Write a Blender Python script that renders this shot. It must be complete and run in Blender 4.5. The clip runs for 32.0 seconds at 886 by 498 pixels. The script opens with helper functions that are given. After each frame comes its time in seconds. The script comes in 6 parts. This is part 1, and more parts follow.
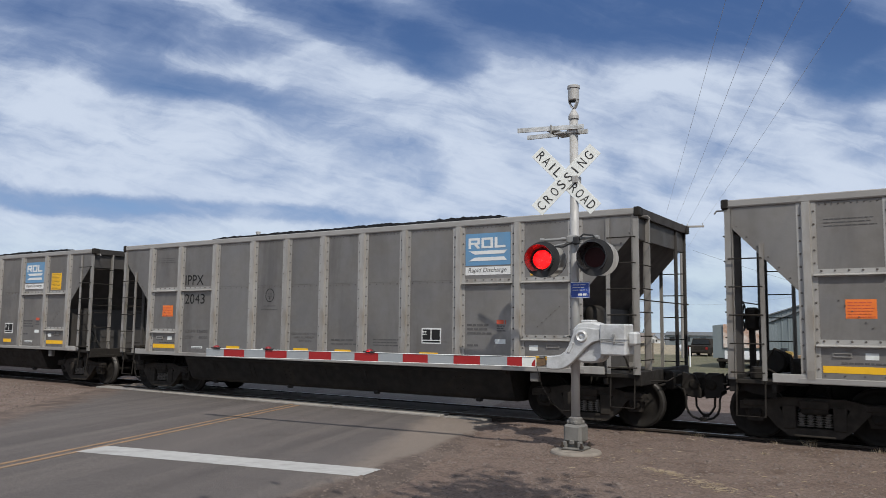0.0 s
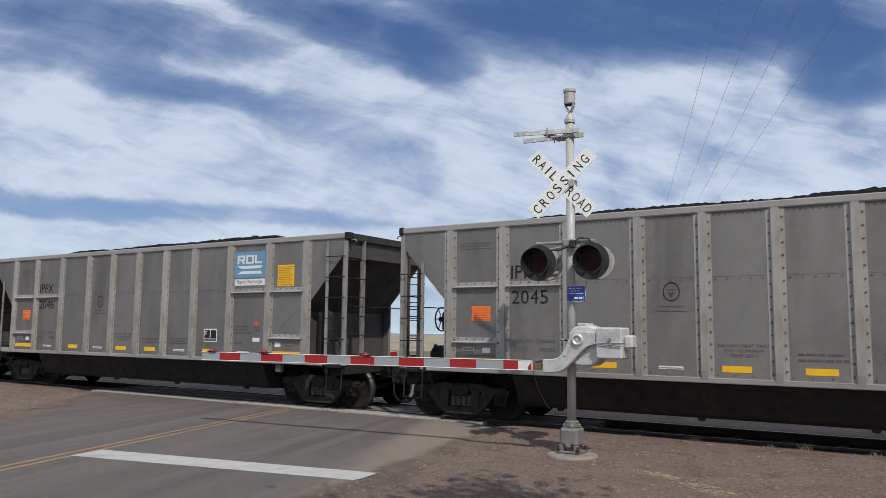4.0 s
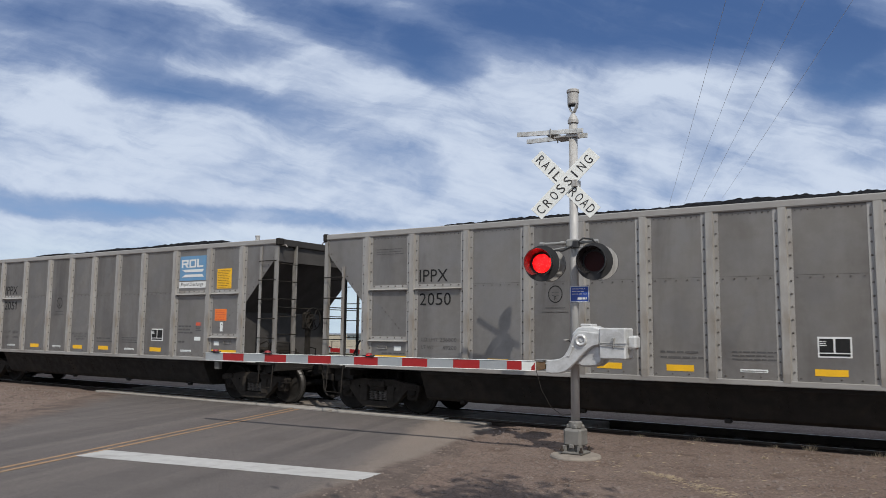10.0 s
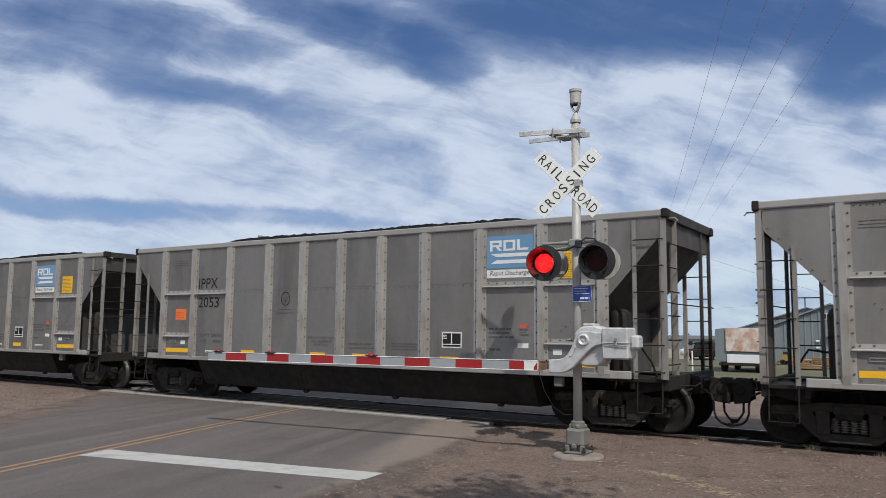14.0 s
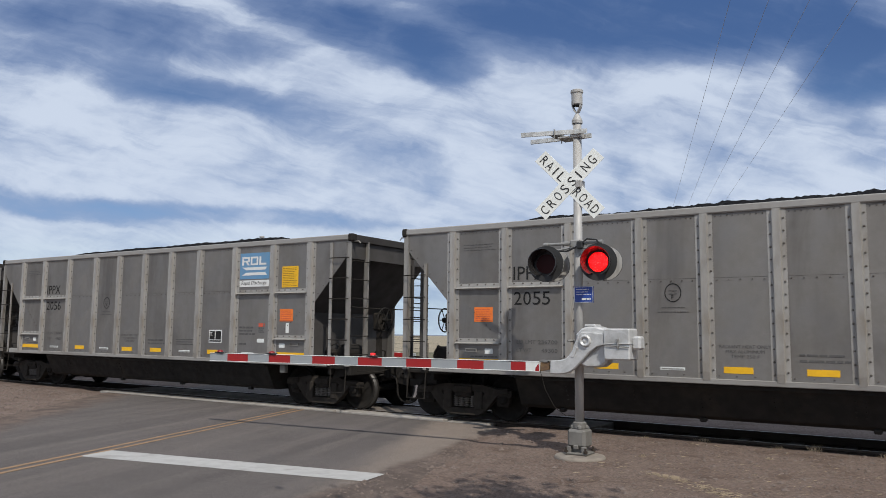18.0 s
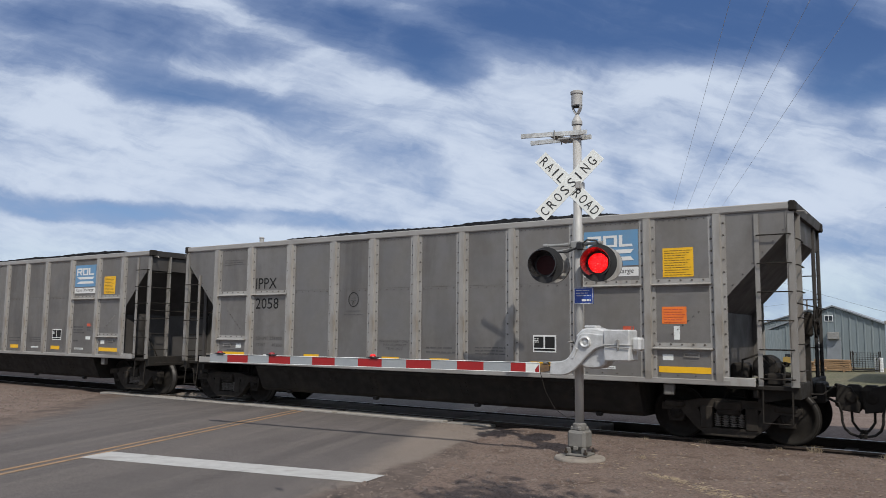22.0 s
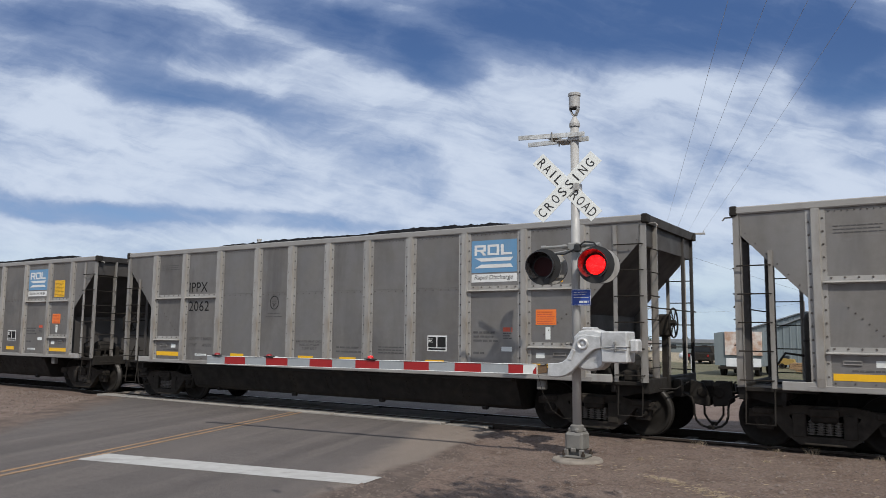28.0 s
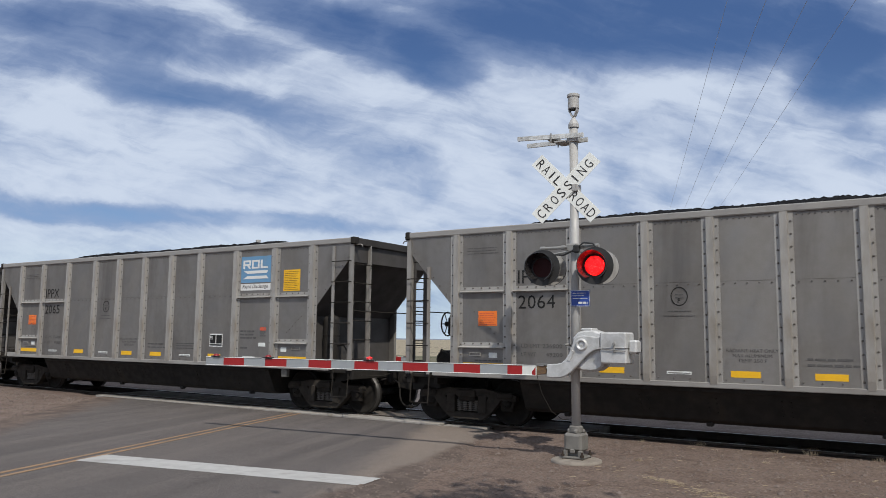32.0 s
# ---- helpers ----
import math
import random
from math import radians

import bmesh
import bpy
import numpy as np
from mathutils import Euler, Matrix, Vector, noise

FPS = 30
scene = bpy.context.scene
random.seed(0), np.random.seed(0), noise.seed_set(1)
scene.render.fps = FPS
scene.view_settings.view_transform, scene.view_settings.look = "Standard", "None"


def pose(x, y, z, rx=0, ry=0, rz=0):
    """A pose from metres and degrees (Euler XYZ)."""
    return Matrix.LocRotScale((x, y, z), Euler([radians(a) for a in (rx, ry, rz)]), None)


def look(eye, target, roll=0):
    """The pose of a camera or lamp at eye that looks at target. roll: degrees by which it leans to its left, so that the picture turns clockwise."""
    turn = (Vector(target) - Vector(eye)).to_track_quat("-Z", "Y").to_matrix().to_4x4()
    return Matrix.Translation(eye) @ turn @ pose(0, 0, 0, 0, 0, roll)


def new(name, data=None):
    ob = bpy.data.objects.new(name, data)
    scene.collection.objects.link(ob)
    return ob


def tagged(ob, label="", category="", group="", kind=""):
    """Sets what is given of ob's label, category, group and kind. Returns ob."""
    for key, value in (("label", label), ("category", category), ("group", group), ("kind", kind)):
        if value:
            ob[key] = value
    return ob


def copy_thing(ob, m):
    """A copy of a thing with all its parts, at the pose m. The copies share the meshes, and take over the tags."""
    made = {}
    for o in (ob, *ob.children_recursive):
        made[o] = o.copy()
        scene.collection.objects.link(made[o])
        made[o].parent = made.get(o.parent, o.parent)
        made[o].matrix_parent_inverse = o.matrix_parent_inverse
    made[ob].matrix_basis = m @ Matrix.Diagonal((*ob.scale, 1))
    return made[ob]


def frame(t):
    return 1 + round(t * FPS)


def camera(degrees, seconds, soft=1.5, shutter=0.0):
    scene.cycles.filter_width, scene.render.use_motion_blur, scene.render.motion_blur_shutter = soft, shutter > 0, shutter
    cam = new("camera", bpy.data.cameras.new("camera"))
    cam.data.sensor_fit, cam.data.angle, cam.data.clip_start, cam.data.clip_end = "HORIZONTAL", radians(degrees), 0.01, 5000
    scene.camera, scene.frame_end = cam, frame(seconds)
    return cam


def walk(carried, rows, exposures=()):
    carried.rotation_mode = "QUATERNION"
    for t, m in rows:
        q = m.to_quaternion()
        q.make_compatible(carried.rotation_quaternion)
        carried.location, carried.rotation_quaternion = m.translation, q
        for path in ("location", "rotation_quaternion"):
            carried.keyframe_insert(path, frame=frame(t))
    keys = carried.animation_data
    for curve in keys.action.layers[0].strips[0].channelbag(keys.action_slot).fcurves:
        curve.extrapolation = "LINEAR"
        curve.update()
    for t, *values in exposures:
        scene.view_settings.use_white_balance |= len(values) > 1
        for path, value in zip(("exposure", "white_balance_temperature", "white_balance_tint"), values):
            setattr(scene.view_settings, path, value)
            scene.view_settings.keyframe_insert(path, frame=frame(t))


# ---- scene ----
# ---- the camera and its walk ----
EYE = Vector((0.0, -14.775, 1.818))
FOCAL = 1362.0                      # of a picture 1568 wide
cam = camera(math.degrees(2 * math.atan(784 / FOCAL)), 32.0, soft=0.7, shutter=0.04)


def aim(dx, dy):
    """The camera's pose on its tripod, turned by a few minutes of arc."""
    yaw, pitch = -0.5726 - dx / FOCAL, 0.105 + dy / FOCAL
    way = Vector((math.sin(yaw) * math.cos(pitch), math.cos(yaw) * math.cos(pitch), math.sin(pitch)))
    return look(EYE, EYE + way, math.degrees(0.0102))


SWAY = ((0, 2.3, -7.6), (1, -0.9, -5.4), (2, -3.6, -3.4), (3, -4.6, -2.3), (3.5, -4.6, -1.6), (5.5, -3.1, -1.4), (7, -1.5, -0.9),
        (9, 0.3, -0.6), (11, 2.9, -0.9), (13, 5.0, -1.5), (14.5, 6.3, -1.0), (16.5, 8.2, 0.0), (18, 8.6, 0.3), (20, 8.6, 1.5),
        (22, 8.5, 2.3), (24, 6.9, 4.2), (25.5, 4.9, 5.6), (27.5, 4.4, 5.2), (29, 3.7, 5.8), (31, 2.2, 6.4), (32, 2.6, 7.0))
walk(cam, [(t, aim(dx, dy)) for t, dx, dy in SWAY], exposures=[(0, 0.0), (32, 0.0)])

# ---- world, sun ----
SUN = Vector((0.494, -0.439, 0.7505)).normalized()      # towards the sun
SKY = 0.1
world = bpy.data.worlds.new("sky")
scene.world = world
world.use_nodes = True


class Nodes:
    """Short-hand for writing node trees."""

    def __init__(self, tree):
        self.tree = tree
        tree.nodes.clear()

    def node(self, kind, **settings):
        n = self.tree.nodes.new(kind)
        for key, value in settings.items():
            setattr(n, key, value)
        return n

    def put(self, socket, value):
        if isinstance(value, bpy.types.NodeSocket):
            self.tree.links.new(value, socket)
        else:
            socket.default_value = value

    def math(self, op, a, b=0.0, c=0.0, clamp=False):
        n = self.node("ShaderNodeMath", operation=op, use_clamp=clamp)
        for s, v in zip(n.inputs, (a, b, c)):
            self.put(s, v)
        return n.outputs[0]

    def vec(self, op, a, b=(0, 0, 0), scale=1.0):
        n = self.node("ShaderNodeVectorMath", operation=op)
        self.put(n.inputs[0], a)
        self.put(n.inputs[1], b)
        self.put(n.inputs[3], scale)
        return n.outputs["Value" if op in ("DOT_PRODUCT", "LENGTH") else "Vector"]

    def mapping(self, v, loc=(0, 0, 0), rot=(0, 0, 0), scale=(1, 1, 1), kind="POINT"):
        n = self.node("ShaderNodeMapping", vector_type=kind)
        self.put(n.inputs["Vector"], v)
        n.inputs["Location"].default_value = loc
        n.inputs["Rotation"].default_value = rot
        n.inputs["Scale"].default_value = scale
        return n.outputs[0]

    def noise(self, v, scale, detail=4.0, rough=0.55, distort=0.0, color=False):
        n = self.node("ShaderNodeTexNoise")
        if v is not None:
            self.put(n.inputs["Vector"], v)
        n.inputs["Scale"].default_value = scale
        n.inputs["Detail"].default_value = detail
        n.inputs["Roughness"].default_value = rough
        n.inputs["Distortion"].default_value = distort
        return n.outputs["Color" if color else "Fac"]

    def span(self, v, a, b, lo=0.0, hi=1.0, smooth=True):
        n = self.node("ShaderNodeMapRange", interpolation_type="SMOOTHSTEP" if smooth else "LINEAR")
        self.put(n.inputs[0], v)
        for i, x in enumerate((a, b, lo, hi)):
            self.put(n.inputs[1 + i], x)
        return n.outputs[0]

    def mix(self, fac, a, b, blend="MIX"):
        n = self.node("ShaderNodeMix", data_type="RGBA", blend_type=blend)
        self.put(n.inputs[0], fac)
        for i, x in ((6, a), (7, b)):
            self.put(n.inputs[i], x if isinstance(x, bpy.types.NodeSocket) else (*x, 1))
        return n.outputs[2]


def build_sky():
    n = Nodes(world.node_tree)
    out = n.node("ShaderNodeOutputWorld")
    bg = n.node("ShaderNodeBackground")
    bg.inputs["Strength"].default_value = SKY
    sky = n.node("ShaderNodeTexSky", sky_type="NISHITA", sun_disc=False, sun_elevation=math.asin(SUN.z),
                 sun_rotation=math.atan2(SUN.x, SUN.y), altitude=2000, air_density=1.0, dust_density=0.5, ozone_density=2.0)
    way = n.node("ShaderNodeTexCoord").outputs["Generated"]
    # the sky as a flat chart: across and up, seen towards the crossing
    ahead = n.math("MAXIMUM", n.vec("DOT_PRODUCT", way, (-0.5418, 0.8405, 0)), 0.12)
    across = n.math("DIVIDE", n.vec("DOT_PRODUCT", way, (0.8405, 0.5418, 0)), ahead)
    up = n.math("DIVIDE", n.vec("DOT_PRODUCT", way, (0, 0, 1)), ahead)
    chart = n.node("ShaderNodeCombineXYZ")
    n.put(chart.inputs[0], across)
    n.put(chart.inputs[1], up)
    flat = chart.outputs[0]
    # slow warping of the edges
    warp = n.vec("SUBTRACT", n.noise(n.mapping(flat, scale=(1, 1.5, 1)), 6.0, 7, 0.6, color=True), (0.5, 0.5, 0.5))
    bent = n.vec("ADD", flat, n.vec("MULTIPLY", warp, (0.09, 0.045, 0)))
    # gaps of blue: centre across and up, half length, half height, slope in degrees, depth
    gaps = ((0.284, 0.425, 0.328, 0.059, -1, 1.15), (-0.136, 0.41, 0.16, 0.032, -21, 0.78), (-0.009, 0.361, 0.057, 0.032, -29, 0.45),
            (0.551, 0.347, 0.076, 0.042, 7, 1.05), (-0.425, 0.333, 0.193, 0.024, -10, 0.42), (-0.455, 0.403, 0.205, 0.037, -7, 0.66),
            (-0.486, 0.154, 0.156, 0.015, -9, 0.48), (-0.263, 0.144, 0.193, 0.011, -3, 0.46), (-0.109, 0.255, 0.06, 0.022, -21, 0.15),
            (0.224, 0.22, 0.022, 0.018, -1, 0.16), (0.34, 0.243, 0.037, 0.016, -16, 0.18), (-0.14, 0.259, 0.157, 0.034, -25, 0.24),
            (0.557, 0.247, 0.052, 0.03, -1, 0.25), (-0.345, 0.322, 0.098, 0.017, -10, 0.32), (0.49, 0.12, 0.2, 0.022, 2, 0.25),
            (0.35, 0.05, 0.4, 0.012, 0, 0.2))
    clear = None
    for x, y, a, b, slope, depth in gaps:
        ball = n.node("ShaderNodeTexGradient", gradient_type="SPHERICAL")
        n.put(ball.inputs[0], n.mapping(bent, (x, y, 0), (0, 0, radians(slope)), (a * 1.6, b * 1.6, 1), "TEXTURE"))
        soft = n.math("MULTIPLY", n.span(ball.outputs["Fac"], 0.0, 0.72), depth)
        clear = soft if clear is None else n.math("ADD", clear, soft)
    # wind-drawn wisps and tufts
    wisps = n.noise(n.mapping(bent, (0, 0, 0), (0, 0, radians(-17)), (0.8, 0.24, 1), "TEXTURE"), 3.4, 8, 0.62, 0.6)
    tufts = n.noise(n.mapping(bent, (3, 1, 0), (0, 0, radians(12)), (0.7, 0.4, 1), "TEXTURE"), 6.0, 7, 0.56, 0.4)
    fibres = n.noise(n.mapping(bent, (5, 2, 0), (0, 0, radians(-14)), (0.9, 0.1, 1), "TEXTURE"), 5.0, 6, 0.6, 0.8)
    wisps = n.math("ADD", wisps, n.math("MULTIPLY", n.math("SUBTRACT", fibres, 0.5), 0.5))
    streaks = n.math("ADD", n.math("MULTIPLY", n.math("SUBTRACT", wisps, 0.5), 0.95), n.math("MULTIPLY", n.math("SUBTRACT", tufts, 0.5), 0.95))
    cover = n.math("SUBTRACT", n.math("ADD", 0.93, streaks), clear)
    fac = n.math("MULTIPLY", n.span(cover, -0.32, 1.12), 0.96)
    bright = n.span(cover, 0.35, 1.15)
    cloud = n.mix(bright, (3.05, 3.9, 5.8), n.mix(n.span(up, 0.02, 0.16), (5.9, 7.15, 8.0), (6.2, 7.0, 8.35)))
    depth_ = n.span(up, 0.1, 0.42)
    blue = n.mix(depth_, (1.65, 3.1, 5.7), (0.5, 1.15, 3.0))
    deep = n.mix(0.75, sky.outputs[0], blue)
    n.put(bg.inputs["Color"], n.mix(fac, deep, cloud))
    n.tree.links.new(bg.outputs[0], out.inputs[0])


build_sky()
sun = new("sun", bpy.data.lights.new("sun", "SUN"))
sun.data.energy, sun.data.angle, sun.data.color = 3.4, radians(0.5), (1.0, 0.95, 0.87)
sun.matrix_basis = look((60, -60, 90), Vector((60, -60, 90)) - SUN)

# ---- materials ----


def surface(name, color, rough=0.6, metal=0.0, second=None, grain=6.0, amount=0.5, bump=0.15, bump_scale=60.0, stain=None, stain_scale=0.8,
            streak=(1, 1, 1), glow=0.0, spread=0.0, spec=0.5, rim=1.0):
    """A painted, stony or metal surface: two colours in patches, fine grain, stains, relief; spread: how far alike pieces differ."""
    m = bpy.data.materials.new(name)
    m.use_nodes = True
    n = Nodes(m.node_tree)
    out = n.node("ShaderNodeOutputMaterial")
    b = n.node("ShaderNodeBsdfPrincipled")
    n.tree.links.new(b.outputs[0], out.inputs[0])
    place = n.node("ShaderNodeTexCoord").outputs["Object"]
    second = second or tuple(c * 0.72 for c in color)
    base = n.mix(n.span(n.noise(n.mapping(place, scale=streak), grain, 6, 0.62), 0.35, 0.7, 0.0, amount), color, second)
    if stain:
        base = n.mix(n.span(n.noise(n.mapping(place, scale=streak), stain_scale, 5, 0.6, 0.6), 0.5, 0.75, 0.0, 0.8), base, stain)
    fine = n.noise(place, bump_scale, 3, 0.6)
    base = n.mix(n.span(fine, 0.3, 0.7, 0.0, 0.25), base, tuple(c * 0.8 for c in color))
    if spread:
        info = n.node("ShaderNodeObjectInfo").outputs["Random"]
        tone = n.node("ShaderNodeHueSaturation")
        n.put(tone.inputs["Value"], n.span(info, 0, 1, 1 - spread, 1 + spread, False))
        n.put(tone.inputs["Color"], base)
        base = tone.outputs[0]
    n.put(b.inputs["Base Color"], base)
    n.put(b.inputs["Roughness"], n.span(n.noise(place, grain * 1.7, 4), 0.3, 0.7, max(rough - 0.1, 0.02), min(rough + 0.12, 1)))
    b.inputs["Metallic"].default_value = metal
    b.inputs["Specular IOR Level"].default_value = spec
    b.inputs["Specular Tint"].default_value = (rim, rim, rim, 1)
    if glow:
        n.put(b.inputs["Emission Color"], (*color, 1))
        b.inputs["Emission Strength"].default_value = glow
    if bump:
        rise = n.node("ShaderNodeBump")
        rise.inputs["Strength"].default_value = bump
        rise.inputs["Distance"].default_value = 0.01
        n.put(rise.inputs["Height"], fine)
        n.put(b.inputs["Normal"], rise.outputs[0])
    return m


M = {}
M["panel"] = surface("aluminium_panel", (0.304, 0.29, 0.272), 0.66, 0.88, (0.257, 0.242, 0.223), 1.2, 0.8, 0.05, 40, (0.18, 0.166, 0.153), 0.9, (1.0, 1, 0.28), spread=0.07, rim=0.0)
M["rib"] = surface("aluminium_rib", (0.385, 0.371, 0.347), 0.5, 0.2, (0.295, 0.281, 0.259), 3, 0.8, 0.08, 60, (0.2, 0.163, 0.12), 1.6, (1, 1, 0.3), spread=0.08)
M["post"] = surface("worn_post", (0.3, 0.286, 0.264), 0.55, 0.2, (0.21, 0.195, 0.174), 3, 0.8, 0.08, 60, (0.15, 0.115, 0.08), 1.8, (1, 1, 0.3), spread=0.08)
M["chord"] = surface("aluminium_chord", (0.335, 0.321, 0.3), 0.5, 0.2, (0.265, 0.252, 0.233), 2, 0.8, 0.08, 60, (0.2, 0.18, 0.16), 1.2, (0.4, 1, 1), spread=0.06)
# rivet colour is darkened to carry the small shadows about the heads
M["rivet"] = surface("rivet_metal", (0.135, 0.123, 0.11), 0.5, 0.3, (0.085, 0.068, 0.052), 20)
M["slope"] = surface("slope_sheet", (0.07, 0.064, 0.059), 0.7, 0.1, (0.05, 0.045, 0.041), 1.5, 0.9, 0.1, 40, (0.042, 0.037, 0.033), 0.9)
M["black"] = surface("black_underframe", (0.0175, 0.0155, 0.0138), 0.8, 0, (0.028, 0.024, 0.0195), 3, 0.8, 0.2, 50, (0.038, 0.031, 0.023), 1.4, spec=0.25)
M["dusty"] = surface("dusty_steel", (0.02, 0.0175, 0.015), 0.88, 0, (0.034, 0.029, 0.024), 5, 0.9, 0.3, 50, (0.052, 0.042, 0.032), 2.0, spec=0.22)
M["sideframe"] = surface("dust_coated_casting", (0.026, 0.0225, 0.019), 0.9, 0, (0.046, 0.039, 0.032), 5, 0.9, 0.3, 50, (0.066, 0.054, 0.042), 2.0, spec=0.2)
M["wheel"] = surface("wheel_steel", (0.016, 0.0142, 0.0125), 0.85, 0, (0.023, 0.02, 0.0165), 6, 0.8, 0.15, 60, spec=0.18)
M["tank"] = surface("tank_paint", (0.028, 0.025, 0.022), 0.65, 0, (0.02, 0.018, 0.016), 4, 0.8, 0.1, 50, (0.045, 0.038, 0.032), 2.0, spec=0.3)
M["tread"] = surface("worn_tread", (0.06, 0.056, 0.052), 0.5, 0.6, grain=10)
M["railhead"] = surface("worn_rail_head", (0.36, 0.345, 0.33), 0.38, 0.9, grain=10)
M["coal"] = surface("coal", (0.007, 0.007, 0.008), 0.9, 0, (0.014, 0.014, 0.015), 9, 0.8, 0.9, 25, spec=0.08)
M["blue"] = surface("blue_sign", (0.12, 0.27, 0.44), 0.5, 0, (0.14, 0.29, 0.46), 4, 0.6, 0, 60, (0.16, 0.25, 0.34), 2.0)
M["white"] = surface("white_lettering", (0.72, 0.72, 0.7), 0.55, 0, (0.6, 0.6, 0.58), 5, 0.6, 0, 60)
M["yellow"] = surface("yellow_placard", (0.84, 0.47, 0.012), 0.5, 0, (0.7, 0.39, 0.015), 6, 0.6, 0, 60)
M["orange"] = surface("orange_placard", (0.85, 0.2, 0.03), 0.5, 0, (0.7, 0.16, 0.02), 6, 0.6, 0, 60)
M["ink"] = surface("dark_lettering", (0.02, 0.02, 0.02), 0.8, 0, (0.028, 0.028, 0.028), 8, 0.6, 0, 60, spec=0.15)
M["faded"] = surface("faded_lettering", (0.075, 0.072, 0.07), 0.6, 0, (0.11, 0.105, 0.1), 8, 0.9, 0, 60)
M["redink"] = surface("red_lettering", (0.6, 0.1, 0.05), 0.6, 0, grain=8)
M["silver"] = surface("silver_paint", (0.43, 0.422, 0.405), 0.62, 0.2, (0.375, 0.367, 0.35), 5, 0.8, 0.1, 50, (0.3, 0.285, 0.262), 2.5, (3, 3, 0.5))
M["cast"] = surface("cast_aluminium", (0.62, 0.62, 0.61), 0.45, 0.3, (0.47, 0.47, 0.455), 9, 0.9, 0.3, 45, (0.32, 0.31, 0.29), 4.5)
M["base"] = surface("weathered_base_paint", (0.19, 0.182, 0.165), 0.65, 0.1, (0.14, 0.132, 0.118), 6, 0.9, 0.3, 50, (0.1, 0.09, 0.078), 4)
M["footing"] = surface("stained_footing", (0.26, 0.228, 0.19), 0.9, 0, (0.19, 0.162, 0.135), 5, 0.9, 0.5, 50, (0.14, 0.114, 0.094), 3)
M["timber"] = surface("splintered_timber", (0.2, 0.12, 0.065), 0.9, 0, (0.11, 0.07, 0.045), 14, 0.9, 0.6, 60, (0.3, 0.2, 0.06), 6, (1, 4, 4))
M["springs"] = surface("dusty_springs", (0.15, 0.135, 0.118), 0.8, 0.1, (0.1, 0.09, 0.08), 8, 0.8, 0.2, 50)
M["galv"] = surface("galvanised_steel", (0.3, 0.295, 0.28), 0.55, 0.3, (0.22, 0.215, 0.2), 7, 0.8, 0.1, 60)
M["signwhite"] = surface("sign_white", (0.74, 0.76, 0.73), 0.45, 0, (0.66, 0.68, 0.65), 5, 0.6, 0, 60, (0.6, 0.61, 0.57), 2.5)
M["peeling"] = surface("peeling_white", (0.7, 0.71, 0.69), 0.45, 0.1, (0.42, 0.42, 0.4), 14, 1.0, 0.3, 60, (0.2, 0.19, 0.175), 9.0)
M["letterblack"] = surface("sign_black", (0.02, 0.02, 0.02), 0.5, 0, grain=8)
M["hood"] = surface("lamp_black", (0.018, 0.018, 0.019), 0.6, 0, (0.03, 0.03, 0.03), 6, 0.7, 0.1, 60)
M["visor"] = surface("visor_black", (0.022, 0.021, 0.021), 0.3, 0, (0.03, 0.03, 0.03), 6, 0.7, 0.1, 60, spec=0.9)
M["lens"] = surface("dark_red_lens", (0.04, 0.004, 0.004), 0.4, 0, (0.028, 0.003, 0.003), 40, 0.8, 0.2, 90, spec=0.15)


def led_glow():
    """A lens full of small glowing beads."""
    m = bpy.data.materials.new("lit_red_lens")
    m.use_nodes = True
    n = Nodes(m.node_tree)
    out = n.node("ShaderNodeOutputMaterial")
    b = n.node("ShaderNodeBsdfPrincipled")
    n.tree.links.new(b.outputs[0], out.inputs[0])
    place = n.node("ShaderNodeTexCoord").outputs["Object"]
    cells = n.node("ShaderNodeTexVoronoi")
    n.put(cells.inputs["Vector"], place)
    cells.inputs["Scale"].default_value = 42.0
    bead = n.span(cells.outputs["Distance"], 0.1, 0.55, 1.0, 0.0)
    patch = n.span(n.noise(place, 13.0, 2), 0.35, 0.65)
    heat = n.math("MULTIPLY", n.math("ADD", 0.22, n.math("MULTIPLY", bead, 1.1)), n.math("ADD", 0.55, patch))
    n.put(b.inputs["Base Color"], (0.5, 0.01, 0.01, 1))
    n.put(b.inputs["Emission Color"], n.mix(n.math("MULTIPLY", bead, patch), (0.9, 0.003, 0.005), (1.0, 0.02, 0.014)))
    n.put(b.inputs["Emission Strength"], n.math("MULTIPLY", heat, 4.2))
    b.inputs["Roughness"].default_value = 0.3
    return m


M["lit"] = led_glow()
M["signblue"] = surface("enamel_blue", (0.02, 0.06, 0.3), 0.4, 0, (0.03, 0.08, 0.34), 6, 0.5, 0, 60)
M["armred"] = surface("reflective_red", (0.33, 0.014, 0.014), 0.4, 0, (0.27, 0.012, 0.012), 6, 0.6, 0, 60)
M["armgrey"] = surface("reflective_grey", (0.31, 0.33, 0.34), 0.4, 0, (0.265, 0.285, 0.3), 6, 0.6, 0, 60)
M["concrete"] = surface("weathered_concrete", (0.3, 0.278, 0.25), 0.85, 0, (0.22, 0.203, 0.18), 4, 0.8, 0.4, 60, (0.15, 0.135, 0.12), 1.4, spread=0.15)
M["sooty"] = surface("sooty_concrete", (0.22, 0.185, 0.155), 0.9, 0, (0.13, 0.11, 0.093), 3, 0.9, 0.4, 60, (0.29, 0.25, 0.21), 1.6, spread=0.2)
M["rail"] = surface("rail_steel", (0.06, 0.047, 0.038), 0.85, 0, (0.036, 0.028, 0.023), 4, 0.8, 0.1, 60, spec=0.15)
M["tie"] = surface("creosoted_tie", (0.06, 0.052, 0.045), 0.9, 0, (0.1, 0.09, 0.078), 6, 0.8, 0.5, 40, streak=(6, 1, 1), spread=0.25)
